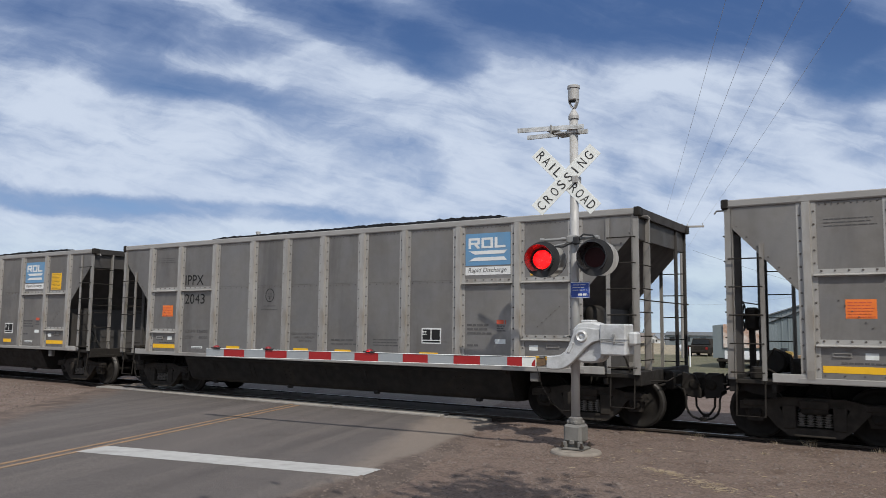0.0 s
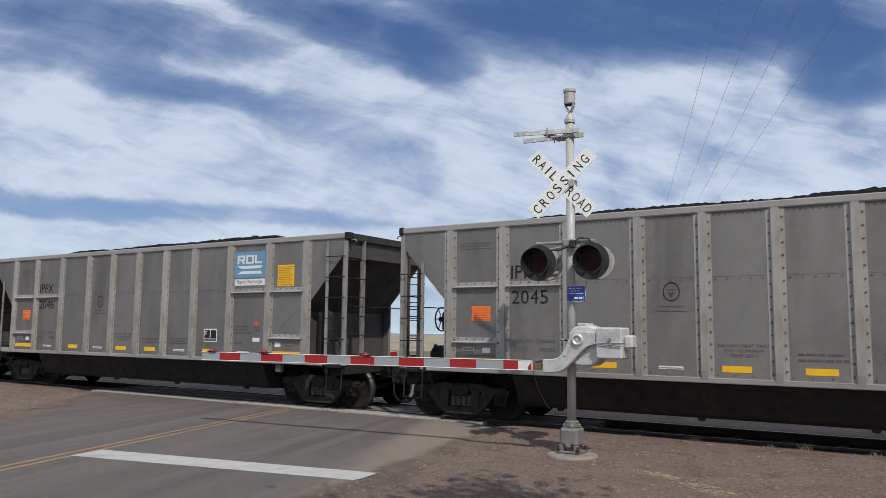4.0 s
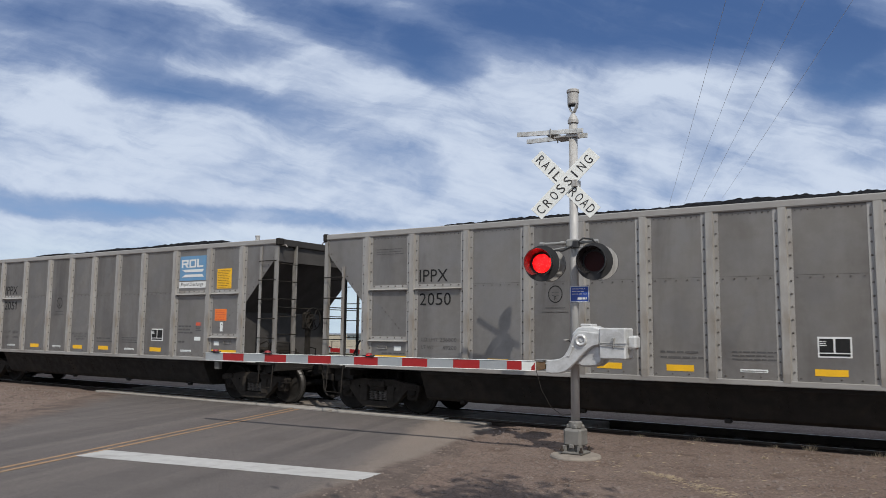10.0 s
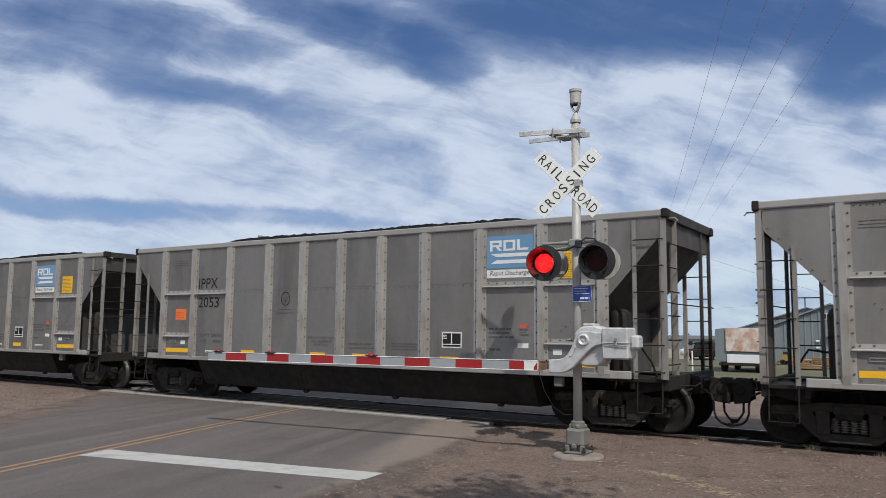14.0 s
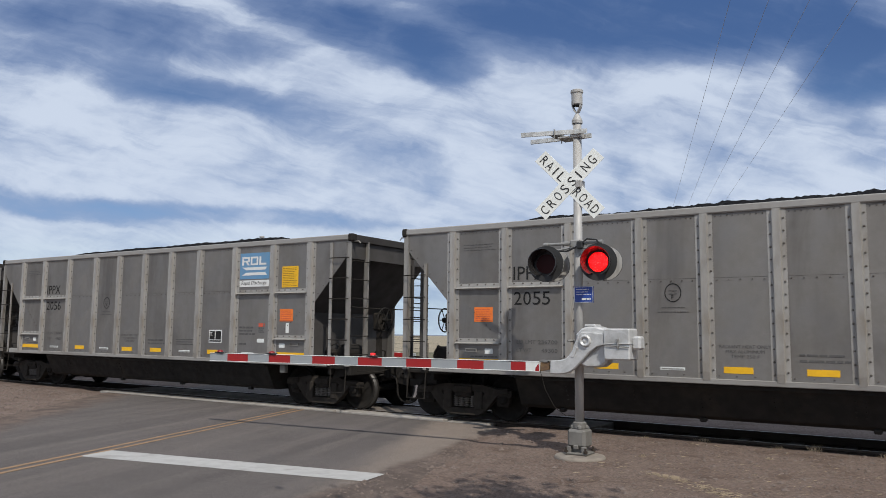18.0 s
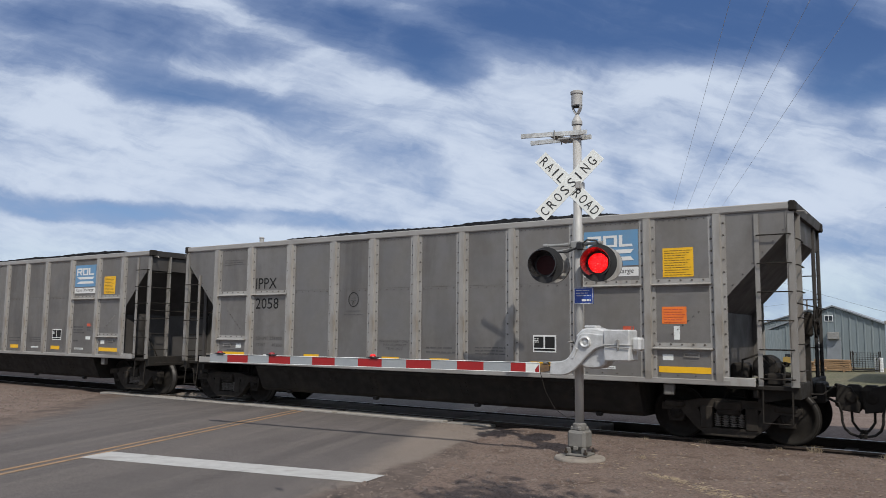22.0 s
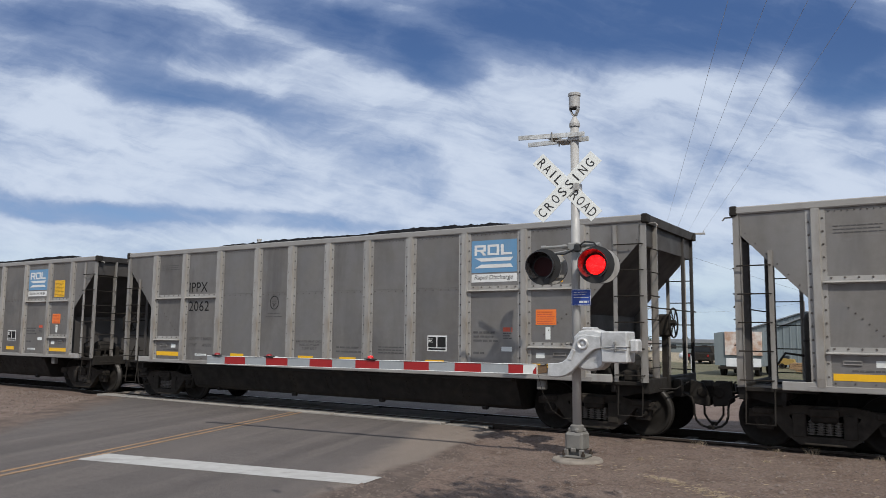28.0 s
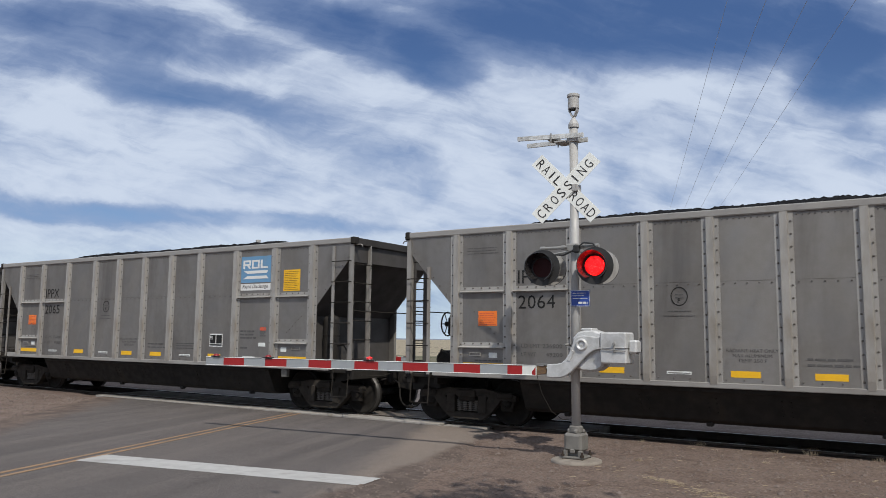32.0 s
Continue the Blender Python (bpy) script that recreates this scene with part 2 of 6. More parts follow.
M["linewhite"] = surface("road_paint_white", (0.42, 0.41, 0.39), 0.75, 0, (0.35, 0.338, 0.32), 5, 0.9, 0.2, 70, (0.2, 0.186, 0.168), 1.6)
M["lineyellow"] = surface("road_paint_yellow", (0.3, 0.175, 0.088), 0.75, 0, (0.2, 0.135, 0.075), 4, 1.0, 0.2, 70, (0.13, 0.105, 0.08), 2.0)


def ground_material(name, soils, pebble, worn=None):
    """Earth or asphalt: three soils blended at two scales, with fine pebbles and relief."""
    m = bpy.data.materials.new(name)
    m.use_nodes = True
    n = Nodes(m.node_tree)
    out = n.node("ShaderNodeOutputMaterial")
    b = n.node("ShaderNodeBsdfPrincipled")
    n.tree.links.new(b.outputs[0], out.inputs[0])
    place = n.node("ShaderNodeTexCoord").outputs["Object"]
    base = n.mix(n.span(n.noise(place, 0.35, 6, 0.6), 0.35, 0.65), soils[0], soils[1])
    base = n.mix(n.span(n.noise(place, 1.7, 7, 0.65, 0.5), 0.45, 0.75, 0, 0.8), base, soils[2])
    if worn:                                         # paler wheel paths along the road; its edges drift over with sand and soil
        lane = n.mapping(place, (0, 0, 0), (0, 0, radians(106.8)), (14, 0.55, 1), "TEXTURE")
        base = n.mix(n.span(n.noise(lane, 1.0, 5, 0.6), 0.42, 0.68, 0, 0.75), base, worn[0])
        base = n.mix(n.span(n.noise(n.mapping(place, (7, 3, 0), (0, 0, radians(106.8)), (22, 1.4, 1), "TEXTURE"), 1.0, 6, 0.6), 0.5, 0.72, 0, 0.7), base, worn[1])
        ragged = n.math("MULTIPLY", n.math("SUBTRACT", n.noise(place, 1.1, 8, 0.68), 0.5), 1.0)
        right = n.math("ADD", n.math("ADD", n.vec("DOT_PRODUCT", place, (1, 0.302, 0)), 13.2), ragged)
        left = n.math("SUBTRACT", n.vec("DOT_PRODUCT", place, (-0.777, -0.63, 0)), n.math("ADD", 15.95, n.math("MULTIPLY", ragged, -1.9)))
        sand = n.math("ADD", right, n.vec("DOT_PRODUCT", place, (0, 0.12, 0)))
        rim = n.math("ADD", right, n.vec("DOT_PRODUCT", place, (0, -0.095, 0)))
        base = n.mix(n.span(sand, 3.35, 4.0, 0, 0.85), base, worn[2])
        soil = n.math("MAXIMUM", n.span(rim, 5.35, 5.6), n.span(left, -0.6, 0.3))
        earth = n.mix(n.span(n.noise(place, 2.3, 7, 0.7), 0.38, 0.62), worn[3], tuple(c * 0.62 for c in worn[3]))
        base = n.mix(soil, base, earth)
    cells = n.node("ShaderNodeTexVoronoi")
    n.put(cells.inputs["Vector"], place)
    cells.inputs["Scale"].default_value = pebble
    sep = n.node("ShaderNodeSeparateColor")
    n.put(sep.inputs[0], cells.outputs["Color"])
    tone = n.node("ShaderNodeHueSaturation")
    n.put(tone.inputs["Value"], n.span(sep.outputs[0], 0, 1, 0.72, 1.3, False))
    n.put(tone.inputs["Color"], base)
    far = n.noise(place, 0.02, 4, 0.6)
    base = n.mix(n.span(far, 0.45, 0.62, 0, 0.25), tone.outputs[0], soils[2])
    n.put(b.inputs["Base Color"], base)
    b.inputs["Roughness"].default_value = 0.92
    b.inputs["Specular IOR Level"].default_value = 0.2
    rise = n.node("ShaderNodeBump")
    rise.inputs["Strength"].default_value = 0.5
    rise.inputs["Distance"].default_value = 0.02
    n.put(rise.inputs["Height"], n.math("ADD", n.noise(place, pebble * 1.4, 5, 0.7), n.math("MULTIPLY", cells.outputs["Distance"], -0.5)))
    n.put(b.inputs["Normal"], rise.outputs[0])
    return m


M["soil"] = ground_material("gravelly_soil", ((0.155, 0.115, 0.096), (0.178, 0.135, 0.112), (0.092, 0.062, 0.046)), 34.0)
M["asphalt"] = ground_material("worn_asphalt", ((0.11, 0.0965, 0.0905), (0.123, 0.108, 0.101), (0.094, 0.0825, 0.0765)), 90.0, ((0.152, 0.131, 0.12), (0.077, 0.068, 0.064), (0.235, 0.193, 0.16), (0.155, 0.117, 0.097)))
M["ballast"] = ground_material("ballast", ((0.05, 0.043, 0.037), (0.066, 0.056, 0.048), (0.034, 0.029, 0.026)), 16.0)
M["field"] = ground_material("dry_field", ((0.30, 0.25, 0.18), (0.26, 0.22, 0.15), (0.22, 0.19, 0.125)), 3.0)
M["green"] = ground_material("short_grass", ((0.10, 0.10, 0.058), (0.13, 0.118, 0.075), (0.15, 0.13, 0.09)), 14.0)

M["placardink"] = surface("placard_writing", (0.2, 0.12, 0.02), 0.6, 0, grain=8)

# ---- mesh tools ----


class Shape:
    """Collects faces for one mesh."""

    def __init__(self):
        self.verts, self.faces = [], []

    def add(self, verts, faces):
        k = len(self.verts)
        self.verts += [tuple(v) for v in verts]
        self.faces += [tuple(k + i for i in f) for f in faces]
        return self

    def box(self, x0, x1, y0, y1, z0, z1, c=0.0):
        """A box, with its edges cut by c where c is given."""
        if c <= 0:
            v = [(x, y, z) for x in (x0, x1) for y in (y0, y1) for z in (z0, z1)]
            return self.add(v, ((0, 1, 3, 2), (4, 6, 7, 5), (0, 4, 5, 1), (2, 3, 7, 6), (0, 2, 6, 4), (1, 5, 7, 3)))
        bm = bmesh.new()
        bmesh.ops.create_cube(bm, size=1.0)
        for v in bm.verts:
            v.co = Vector(((x0 + x1) / 2 + v.co.x * (x1 - x0), (y0 + y1) / 2 + v.co.y * (y1 - y0), (z0 + z1) / 2 + v.co.z * (z1 - z0)))
        bmesh.ops.bevel(bm, geom=bm.edges[:], offset=c, segments=1, affect="EDGES")
        return self.take(bm)

    def take(self, bm):
        bm.verts.index_update()
        self.add([v.co for v in bm.verts], [[v.index for v in f.verts] for f in bm.faces])
        bm.free()
        return self

    def prism(self, profile, a, b, axis="x"):
        """A profile of two coordinates drawn from a to b along an axis: x takes (y, z), y takes (x, z), z takes (x, y)."""
        n = len(profile)

        def at(p, s):
            return {"x": (s, p[0], p[1]), "y": (p[0], s, p[1]), "z": (p[0], p[1], s)}[axis]
        v = [at(p, s) for s in (a, b) for p in profile]
        return self.add(v, [tuple(range(n - 1, -1, -1)), tuple(range(n, 2 * n))] + [(i, (i + 1) % n, n + (i + 1) % n, n + i) for i in range(n)])

    def tube(self, p, q, r, r2=None, n=10, caps=True):
        p, q = Vector(p), Vector(q)
        r2 = r if r2 is None else r2
        turn = (q - p).to_track_quat("Z", "Y").to_matrix()
        ring = [(math.cos(2 * math.pi * i / n), math.sin(2 * math.pi * i / n), 0) for i in range(n)]
        v = [p + turn @ (Vector(c) * r) for c in ring] + [q + turn @ (Vector(c) * r2) for c in ring]
        f = [(i, (i + 1) % n, n + (i + 1) % n, n + i) for i in range(n)]
        if caps:
            f += [tuple(range(n - 1, -1, -1)), tuple(range(n, 2 * n))]
        return self.add(v, f)

    def soft_prism(self, poly, y0, y1, bevel):
        """A plate outlined in x and z, thick in y, with bevelled rims."""
        pts = [Vector(p) for p in poly]
        n = len(pts)
        area = sum(pts[i].x * pts[(i + 1) % n].y - pts[(i + 1) % n].x * pts[i].y for i in range(n))
        inner = []
        for i in range(n):
            a, b = (pts[i] - pts[i - 1]).normalized(), (pts[(i + 1) % n] - pts[i]).normalized()
            d = Vector((-a.y - b.y, a.x + b.x))
            inner.append(pts[i] + d.normalized() * bevel * (1 if area > 0 else -1))
        rings = ((inner, y0), (pts, y0 + bevel), (pts, y1 - bevel), (inner, y1))
        v = [(p.x, y, p.y) for ring, y in rings for p in ring]
        f = [(k * n + i, k * n + (i + 1) % n, (k + 1) * n + (i + 1) % n, (k + 1) * n + i) for k in range(3) for i in range(n)]
        return self.add(v, f + [tuple(range(n)), tuple(range(3 * n, 4 * n))])

    def path(self, points, r, n=6):
        """A bent round bar through the points, in one piece."""
        pts = [Vector(p) for p in points]
        side = None
        v = []
        for i, p in enumerate(pts):
            d = (pts[min(i + 1, len(pts) - 1)] - pts[max(i - 1, 0)]).normalized()
            if side is None:
                side = d.orthogonal().normalized()
            side = (side - d * side.dot(d)).normalized()
            up = d.cross(side)
            v += [p + (side * math.cos(6.28319 * k / n) + up * math.sin(6.28319 * k / n)) * r for k in range(n)]
        f = [(i * n + k, i * n + (k + 1) % n, (i + 1) * n + (k + 1) % n, (i + 1) * n + k) for i in range(len(pts) - 1) for k in range(n)]
        f += [tuple(range(n - 1, -1, -1)), tuple(range((len(pts) - 1) * n, len(pts) * n))]
        return self.add(v, f)

    def lathe(self, profile, origin, axis, n=20, arc=360.0, start=0.0):
        """Turns a profile of (distance along the axis, radius) about an axis."""
        turn = Vector(axis).to_track_quat("Z", "Y").to_matrix()
        k = len(profile)
        full = arc >= 360
        steps = n if full else n + 1
        v = []
        for i in range(steps):
            a = radians(start + arc * i / n)
            v += [Vector(origin) + turn @ Vector((r * math.cos(a), r * math.sin(a), z)) for z, r in profile]
        f = []
        for i in range(n):
            j = (i + 1) % steps
            f += [(i * k + m, j * k + m, j * k + m + 1, i * k + m + 1) for m in range(k - 1)]
        return self.add(v, f)

    def move(self, m):
        self.verts = [tuple(m @ Vector(v)) for v in self.verts]
        return self

    def mesh(self, name, material, smooth=False):
        me = bpy.data.meshes.new(name)
        me.from_pydata(self.verts, [], self.faces)
        bm = bmesh.new()
        bm.from_mesh(me)
        bmesh.ops.recalc_face_normals(bm, faces=bm.faces)
        bm.to_mesh(me)
        bm.free()
        me.materials.append(material)
        if smooth:
            for p in me.polygons:
                p.use_smooth = True
        return me


def part(name, shape, material, parent, label="", smooth=False):
    """One mesh under a thing or a part; a Shape, or a mesh that is shared."""
    me = shape.mesh(name, material, smooth) if isinstance(shape, Shape) else shape
    ob = new(name, me)
    ob.parent = parent
    return tagged(ob, label)


def thing(name, label, category, group="", kind="", shape=None, material=None, at=None, smooth=False):
    ob = new(name, shape.mesh(name, material, smooth) if shape else None)
    ob.matrix_basis = at or Matrix()
    return tagged(ob, label, category, group, kind)


def letters(text, height, width=None, slant=0.0):
    """Flat lettering in the xz plane that reads from -y, from the left end of its base line."""
    curve = bpy.data.curves.new("lettering", "FONT")
    curve.body, curve.size, curve.resolution_u = text, 1.0, 3
    ob = new("lettering", curve)
    me = bpy.data.meshes.new_from_object(ob)
    bpy.data.objects.remove(ob)
    co = np.array([v.co[:] for v in me.vertices])
    lo, hi = co.min(0), co.max(0)
    sx = width / (hi[0] - lo[0]) if width else height / 0.7
    sz = height / 0.7
    s = Shape().add([((x - lo[0]) * sx + y * sz * slant, 0, y * sz) for x, y, z in co], [tuple(p.vertices) for p in me.polygons])
    bpy.data.meshes.remove(me)
    return s

# ---- ground, road and track ----
GROUND = -0.06                       # the crossing lies a little under the rail heads
ROAD = Vector((-0.289, 0.957, 0)).normalized()       # the way the road runs, over the track and away


def land(x, y):
    """Height of the ground sheet."""
    r = math.hypot(x, y + 14.8)
    z = GROUND - 0.02
    if y > 3:
        z -= 0.25 * min((y - 3) / 8, 1)
    if y > 60 or r > 90:
        z -= 0.0165 * max(min(r, 290) - 75, 0) + 0.0062 * max(r - 290, 0)
    if r < 60:
        z -= 0.03 * abs(noise.noise((x * 0.35, y * 0.35, 0))) + 0.02 * abs(noise.noise((x * 1.7, y * 1.7, 3)))
    if -3 < y < -0.82:                               # the soil rises to the near rail
        f = min((y + 3) / 2, 1)
        z += (GROUND + 0.005 + 0.012 * noise.noise((x * 1.3, y * 3, 7)) - z) * f if x > -7.2 or x < -21.5 else 0
    elif -0.82 <= y < 1.4:
        z = -0.36
    return z


def build_ground():
    s = Shape()
    xs = [-4000, -2500, -1500, -900, -600, -400, -250, -160, -110] + [-80 + 2.0 * i for i in range(20)] + [-40 + 0.5 * i for i in range(101)] \
        + [12 + 2.0 * i for i in range(15)] + [45, 60, 90, 140, 220, 350, 600, 1000, 1700, 2700, 4000]
    ys = [-3000, -1500, -800, -400, -200, -100, -60, -40, -30] + [-24 + 0.5 * i for i in range(47)] + [-0.84, -0.80] + [-0.5 + 0.5 * i for i in range(23)] + [12 + 2.0 * i for i in range(24)] \
        + [65, 75, 90, 120, 160, 220, 300, 420, 600, 900, 1400, 2200, 3200, 4200]
    for y in ys:
        for x in xs:
            s.verts.append((x, y, land(x, y)))
    w = len(xs)
    for j in range(len(ys) - 1):
        for i in range(w - 1):
            s.faces.append((j * w + i, j * w + i + 1, (j + 1) * w + i + 1, (j + 1) * w + i))
    ob = thing("ground", "pinkish brown gravelly soil beside the railway", "ground", kind="structure", shape=s, material=M["soil"], smooth=True)
    # dry field beyond the track, and a strip of short grass
    ob.data.materials.append(M["field"])
    ob.data.materials.append(M["green"])
    for p in ob.data.polygons:
        c = p.center
        if c.y > 9 and not (c.y < 30 and c.x > -14 and c.y < 22):
            p.material_index = 2 if c.y < 48 else 1


build_ground()


def strip(centre, left, right, y0, y1, name, label, material, category="road", lift=0.0, thick=0.05, ragged=0.0, n=60, droop=0.0):
    """A slab along the road from y0 to y1; left and right give its reach along the track's line to each side of a centre line."""
    lean = ROAD.x / ROAD.y
    s = Shape()
    for i in range(n + 1):
        y = y0 + (y1 - y0) * i / n
        row = []
        for k, reach in ((-1, left), (1, right)):
            e = k * (reach(y) if callable(reach) else reach)
            e += ragged * (noise.noise((y * 0.6, k * 5, centre)) + 0.5 * noise.noise((y * 2.3, k * 9, centre)) + 0.35 * noise.noise((y * 7.0, k * 3, centre)))
            x, z = centre + lean * y, GROUND + lift
            row += [(x + e, y, z - droop), (x + e - k * min(0.7, abs(e) * 0.4), y, z)][::-k]
        s.verts += row + [(row[3][0], y, row[3][2] - thick), (row[0][0], y, row[0][2] - thick)]
    for i in range(n):
        k = 6 * i
        s.faces += [(k + j, k + (j + 1) % 6, k + 6 + (j + 1) % 6, k + 6 + j) for j in range(6)]
    s.faces += [tuple(range(6)), tuple(range(6 * n + 5, 6 * n - 1, -1))]
    return thing(name, label, category, kind="structure", shape=s, material=material)


LINE = -13.2                         # where the road's middle line crosses the track


def flare(y):
    """The road widens on its left towards the track."""
    f = min(max((y + 8.0) / 7.0, 0), 1)
    return 4.3 + 3.4 * f


def wide(y):
    return flare(y) + 0.6


strip(LINE, wide, 5.9, -24, -1.21, "road", "worn grey two-lane asphalt road with sandy edges up to the crossing", M["asphalt"], ragged=0.1, n=240, droop=0.09)
strip(LINE, 7.4, 5.2, 0.99, 260, "road", "worn grey asphalt road beyond the crossing", M["asphalt"], lift=-0.02, ragged=0.1, droop=0.09)
for d in (-0.115, 0.115):
    strip(LINE + d, 0.042, 0.042, -24, -1.23, "road_line", "worn double yellow centre line on the asphalt", M["lineyellow"], "road marking", 0.005, 0.004, ragged=0.006, n=120)


def stop_line():
    s = Shape()
    a, b, c, d = (Vector(p) for p in ((-10.78, -7.47, 0), (-6.24, -6.55, 0), (-6.16, -7.08, 0), (-10.66, -8.06, 0)))
    n = 40
    up = Vector((0, 0, GROUND + 0.006))
    for i in range(n + 1):
        f = i / n
        w = 0.015 * noise.noise((i * 0.7, 0, 0))
        p, q = a.lerp(b, f) + Vector((0, w, 0)), d.lerp(c, f) + Vector((0, w * 0.7, 0))
        s.verts += [tuple(p + up), tuple(q + up), tuple(p + up - Vector((0, 0, 0.004))), tuple(q + up - Vector((0, 0, 0.004)))]
    for i in range(n):
        k = 4 * i
        s.faces += [(k, k + 4, k + 5, k + 1), (k, k + 2, k + 6, k + 4), (k + 1, k + 5, k + 7, k + 3)]
    thing("road_line", "broad worn white stop line before the crossing", "road marking", kind="structure", shape=s, material=M["linewhite"])


stop_line()


def build_track():
    bed = Shape().prism([(-0.93, -0.17), (0.9, -0.17), (1.1, -0.1), (1.55, -0.1), (2.2, -0.45), (-1.4, -0.45)], -420, 330)
    thing("ballast_bed", "dark stone ballast under the track", "ballast", kind="structure", shape=bed, material=M["ballast"])
    profile = [(-0.036, 0), (0.036, 0), (0.036, -0.035), (0.01, -0.05), (0.01, -0.14), (0.07, -0.155), (0.07, -0.17), (-0.07, -0.17), (-0.07, -0.155),
               (-0.01, -0.14), (-0.01, -0.05), (-0.036, -0.035)]
    for y in (-0.755, 0.755):
        rail = thing("rail", "brown steel rail with a bright worn head", "rail", "rails of the track", "structure",
                     Shape().prism([(y + a, b) for a, b in profile], -420, 330), M["rail"])
        part("rail_head", Shape().prism([(y - 0.028, 0), (y - 0.024, 0.003), (y + 0.024, 0.003), (y + 0.028, 0)], -420, 330), M["railhead"], rail, "bright worn running surface")
    tie = Shape().box(-0.11, 0.11, -1.3, 1.3, -0.2, -0.045, 0.012).mesh("tie", M["tie"])
    far = Shape()
    bed_things = new("track_ties")
    tagged(bed_things, "weathered wooden sleepers set in ballast", "sleepers", kind="structure")
    for i in range(640):
        x = -330 + i * 0.9
        if -62 < x < 32 and not (-20.9 < x < -5.7):
            ob = part("tie", tie, None, bed_things)
            ob.location = (x + random.uniform(-0.03, 0.03), random.uniform(-0.06, 0.06), random.uniform(-0.1, -0.085))
            ob.rotation_euler.z = random.uniform(-0.02, 0.02)
        elif not (-20.9 < x < -5.7):
            far.box(x - 0.11, x + 0.11, -1.3, 1.3, -0.3, -0.13)
    tagged(part("ties", far, M["tie"], bed_things), kind="stuff")
    # concrete crossing panels between and beside the rails
    panels = new("crossing_panels")
    tagged(panels, "weathered concrete crossing panels flush with the rails", "crossing", kind="structure")
    for y0, y1 in ((-1.2, -0.80), (-0.655, -0.02), (0.0, 0.655), (0.80, 0.975)):
        me = Shape().box(-1.46, 1.46, y0, y1, -0.2, -0.022 if y0 < -1 else -0.012, 0.015).mesh("panel", M["concrete"] if y0 < -1 else M["sooty"])
        for i in range(4 if y0 < -1 else 5):
            ob = part("panel", me, None, panels)
            ob.location = (-19.3 + i * 3.0, random.uniform(-0.02, 0.02) if y0 < -1 else 0, random.uniform(-0.012, 0.004))
    # the last outer panel runs in under the soil
    part("panel", Shape().box(-8.76, -7.8, -1.16, -0.80, -0.2, -0.043, 0.015), M["concrete"], panels)


build_track()

# ---- the coal hoppers of the train ----
SPACING = 16.2
HALF = 7.4                                           # from the middle to the side sheet's reckoning end
END = 7.31                                           # half the body's length
RIBS = (1.19, 2.392, 3.725, 5.075, 6.196, 7.344, 8.483, 9.62, 10.962, 12.294, 13.485)
SIDE = -1.55                                         # the near side's outer sheet
SILL, SILL_TOP, CHORD, TOP = 0.98, 1.07, 3.82, 3.945


def at(r):
    return r - HALF


def rib_shape(z0, z1, deep=0.056):
    """A hat-section rib: two riveted flanges and a bevelled box between them, with a foot cut on the slope."""
    s = Shape()
    s.box(0.148, 0.228, SIDE - 0.010, SIDE + 0.002, z0, z1)
    s.box(-0.058, 0.04, SIDE - 0.007, SIDE + 0.002, z0, z1)
    y = SIDE - 0.004
    prof = [(0.022, y), (0.03, y - deep), (0.142, y - deep), (0.156, y)]
    low = [(x, yy if yy > y - 0.01 else yy + 0.016) for x, yy in prof]
    v = [(x, yy, z0) for x, yy in low] + [(x, yy, z0 + 0.14) for x, yy in prof] + [(x, yy, z1) for x, yy in prof]
    f = [(a, a + 1, a + 5, a + 4) for a in range(3)] + [(a, a + 1, a + 5, a + 4) for a in range(4, 7)] + [(3, 2, 1, 0), (8, 9, 10, 11)]
    return s.add(v, f)


def rivets(points):
    """Small domed heads on the near side, at (x, y, z)."""
    s = Shape()
    for x, y, z in points:
        r = 0.019 if y < SIDE - 0.005 else 0.0145
        ring = [(x + r * math.cos(a), y, z + r * math.sin(a)) for a in (0.5, 1.55, 2.6, 3.65, 4.7, 5.75)]
        top = [(x + r * 0.55 * math.cos(a), y - 0.016, z + r * 0.55 * math.sin(a)) for a in (0.5, 1.55, 2.6, 3.65, 4.7, 5.75)]
        s.add(ring + top, [(i, (i + 1) % 6, 6 + (i + 1) % 6, 6 + i) for i in range(6)] + [(6, 7, 8, 9, 10, 11)])
    return s


def bars(x0, x1, z0, z1, rows, y=SIDE - 0.006, ragged=0.25, thick=0.5):
    """Rows of writing too small to read, as plain bars."""
    s = Shape()
    step = (z1 - z0) / rows
    for i in range(rows):
        e = x1 - (x1 - x0) * ragged * ((i * 37 % 10) / 10)
        a, k = x0, i * 3 + rows
        while a < e - 0.004:                         # word by word
            b = min(a + step * (0.9, 1.7, 1.2, 2.4, 1.4)[k % 5], e)
            s.box(a, b, y, y + 0.002, z0 + step * i, z0 + step * (i + thick))
            a, k = b + step * 0.28, k + 1
    return s


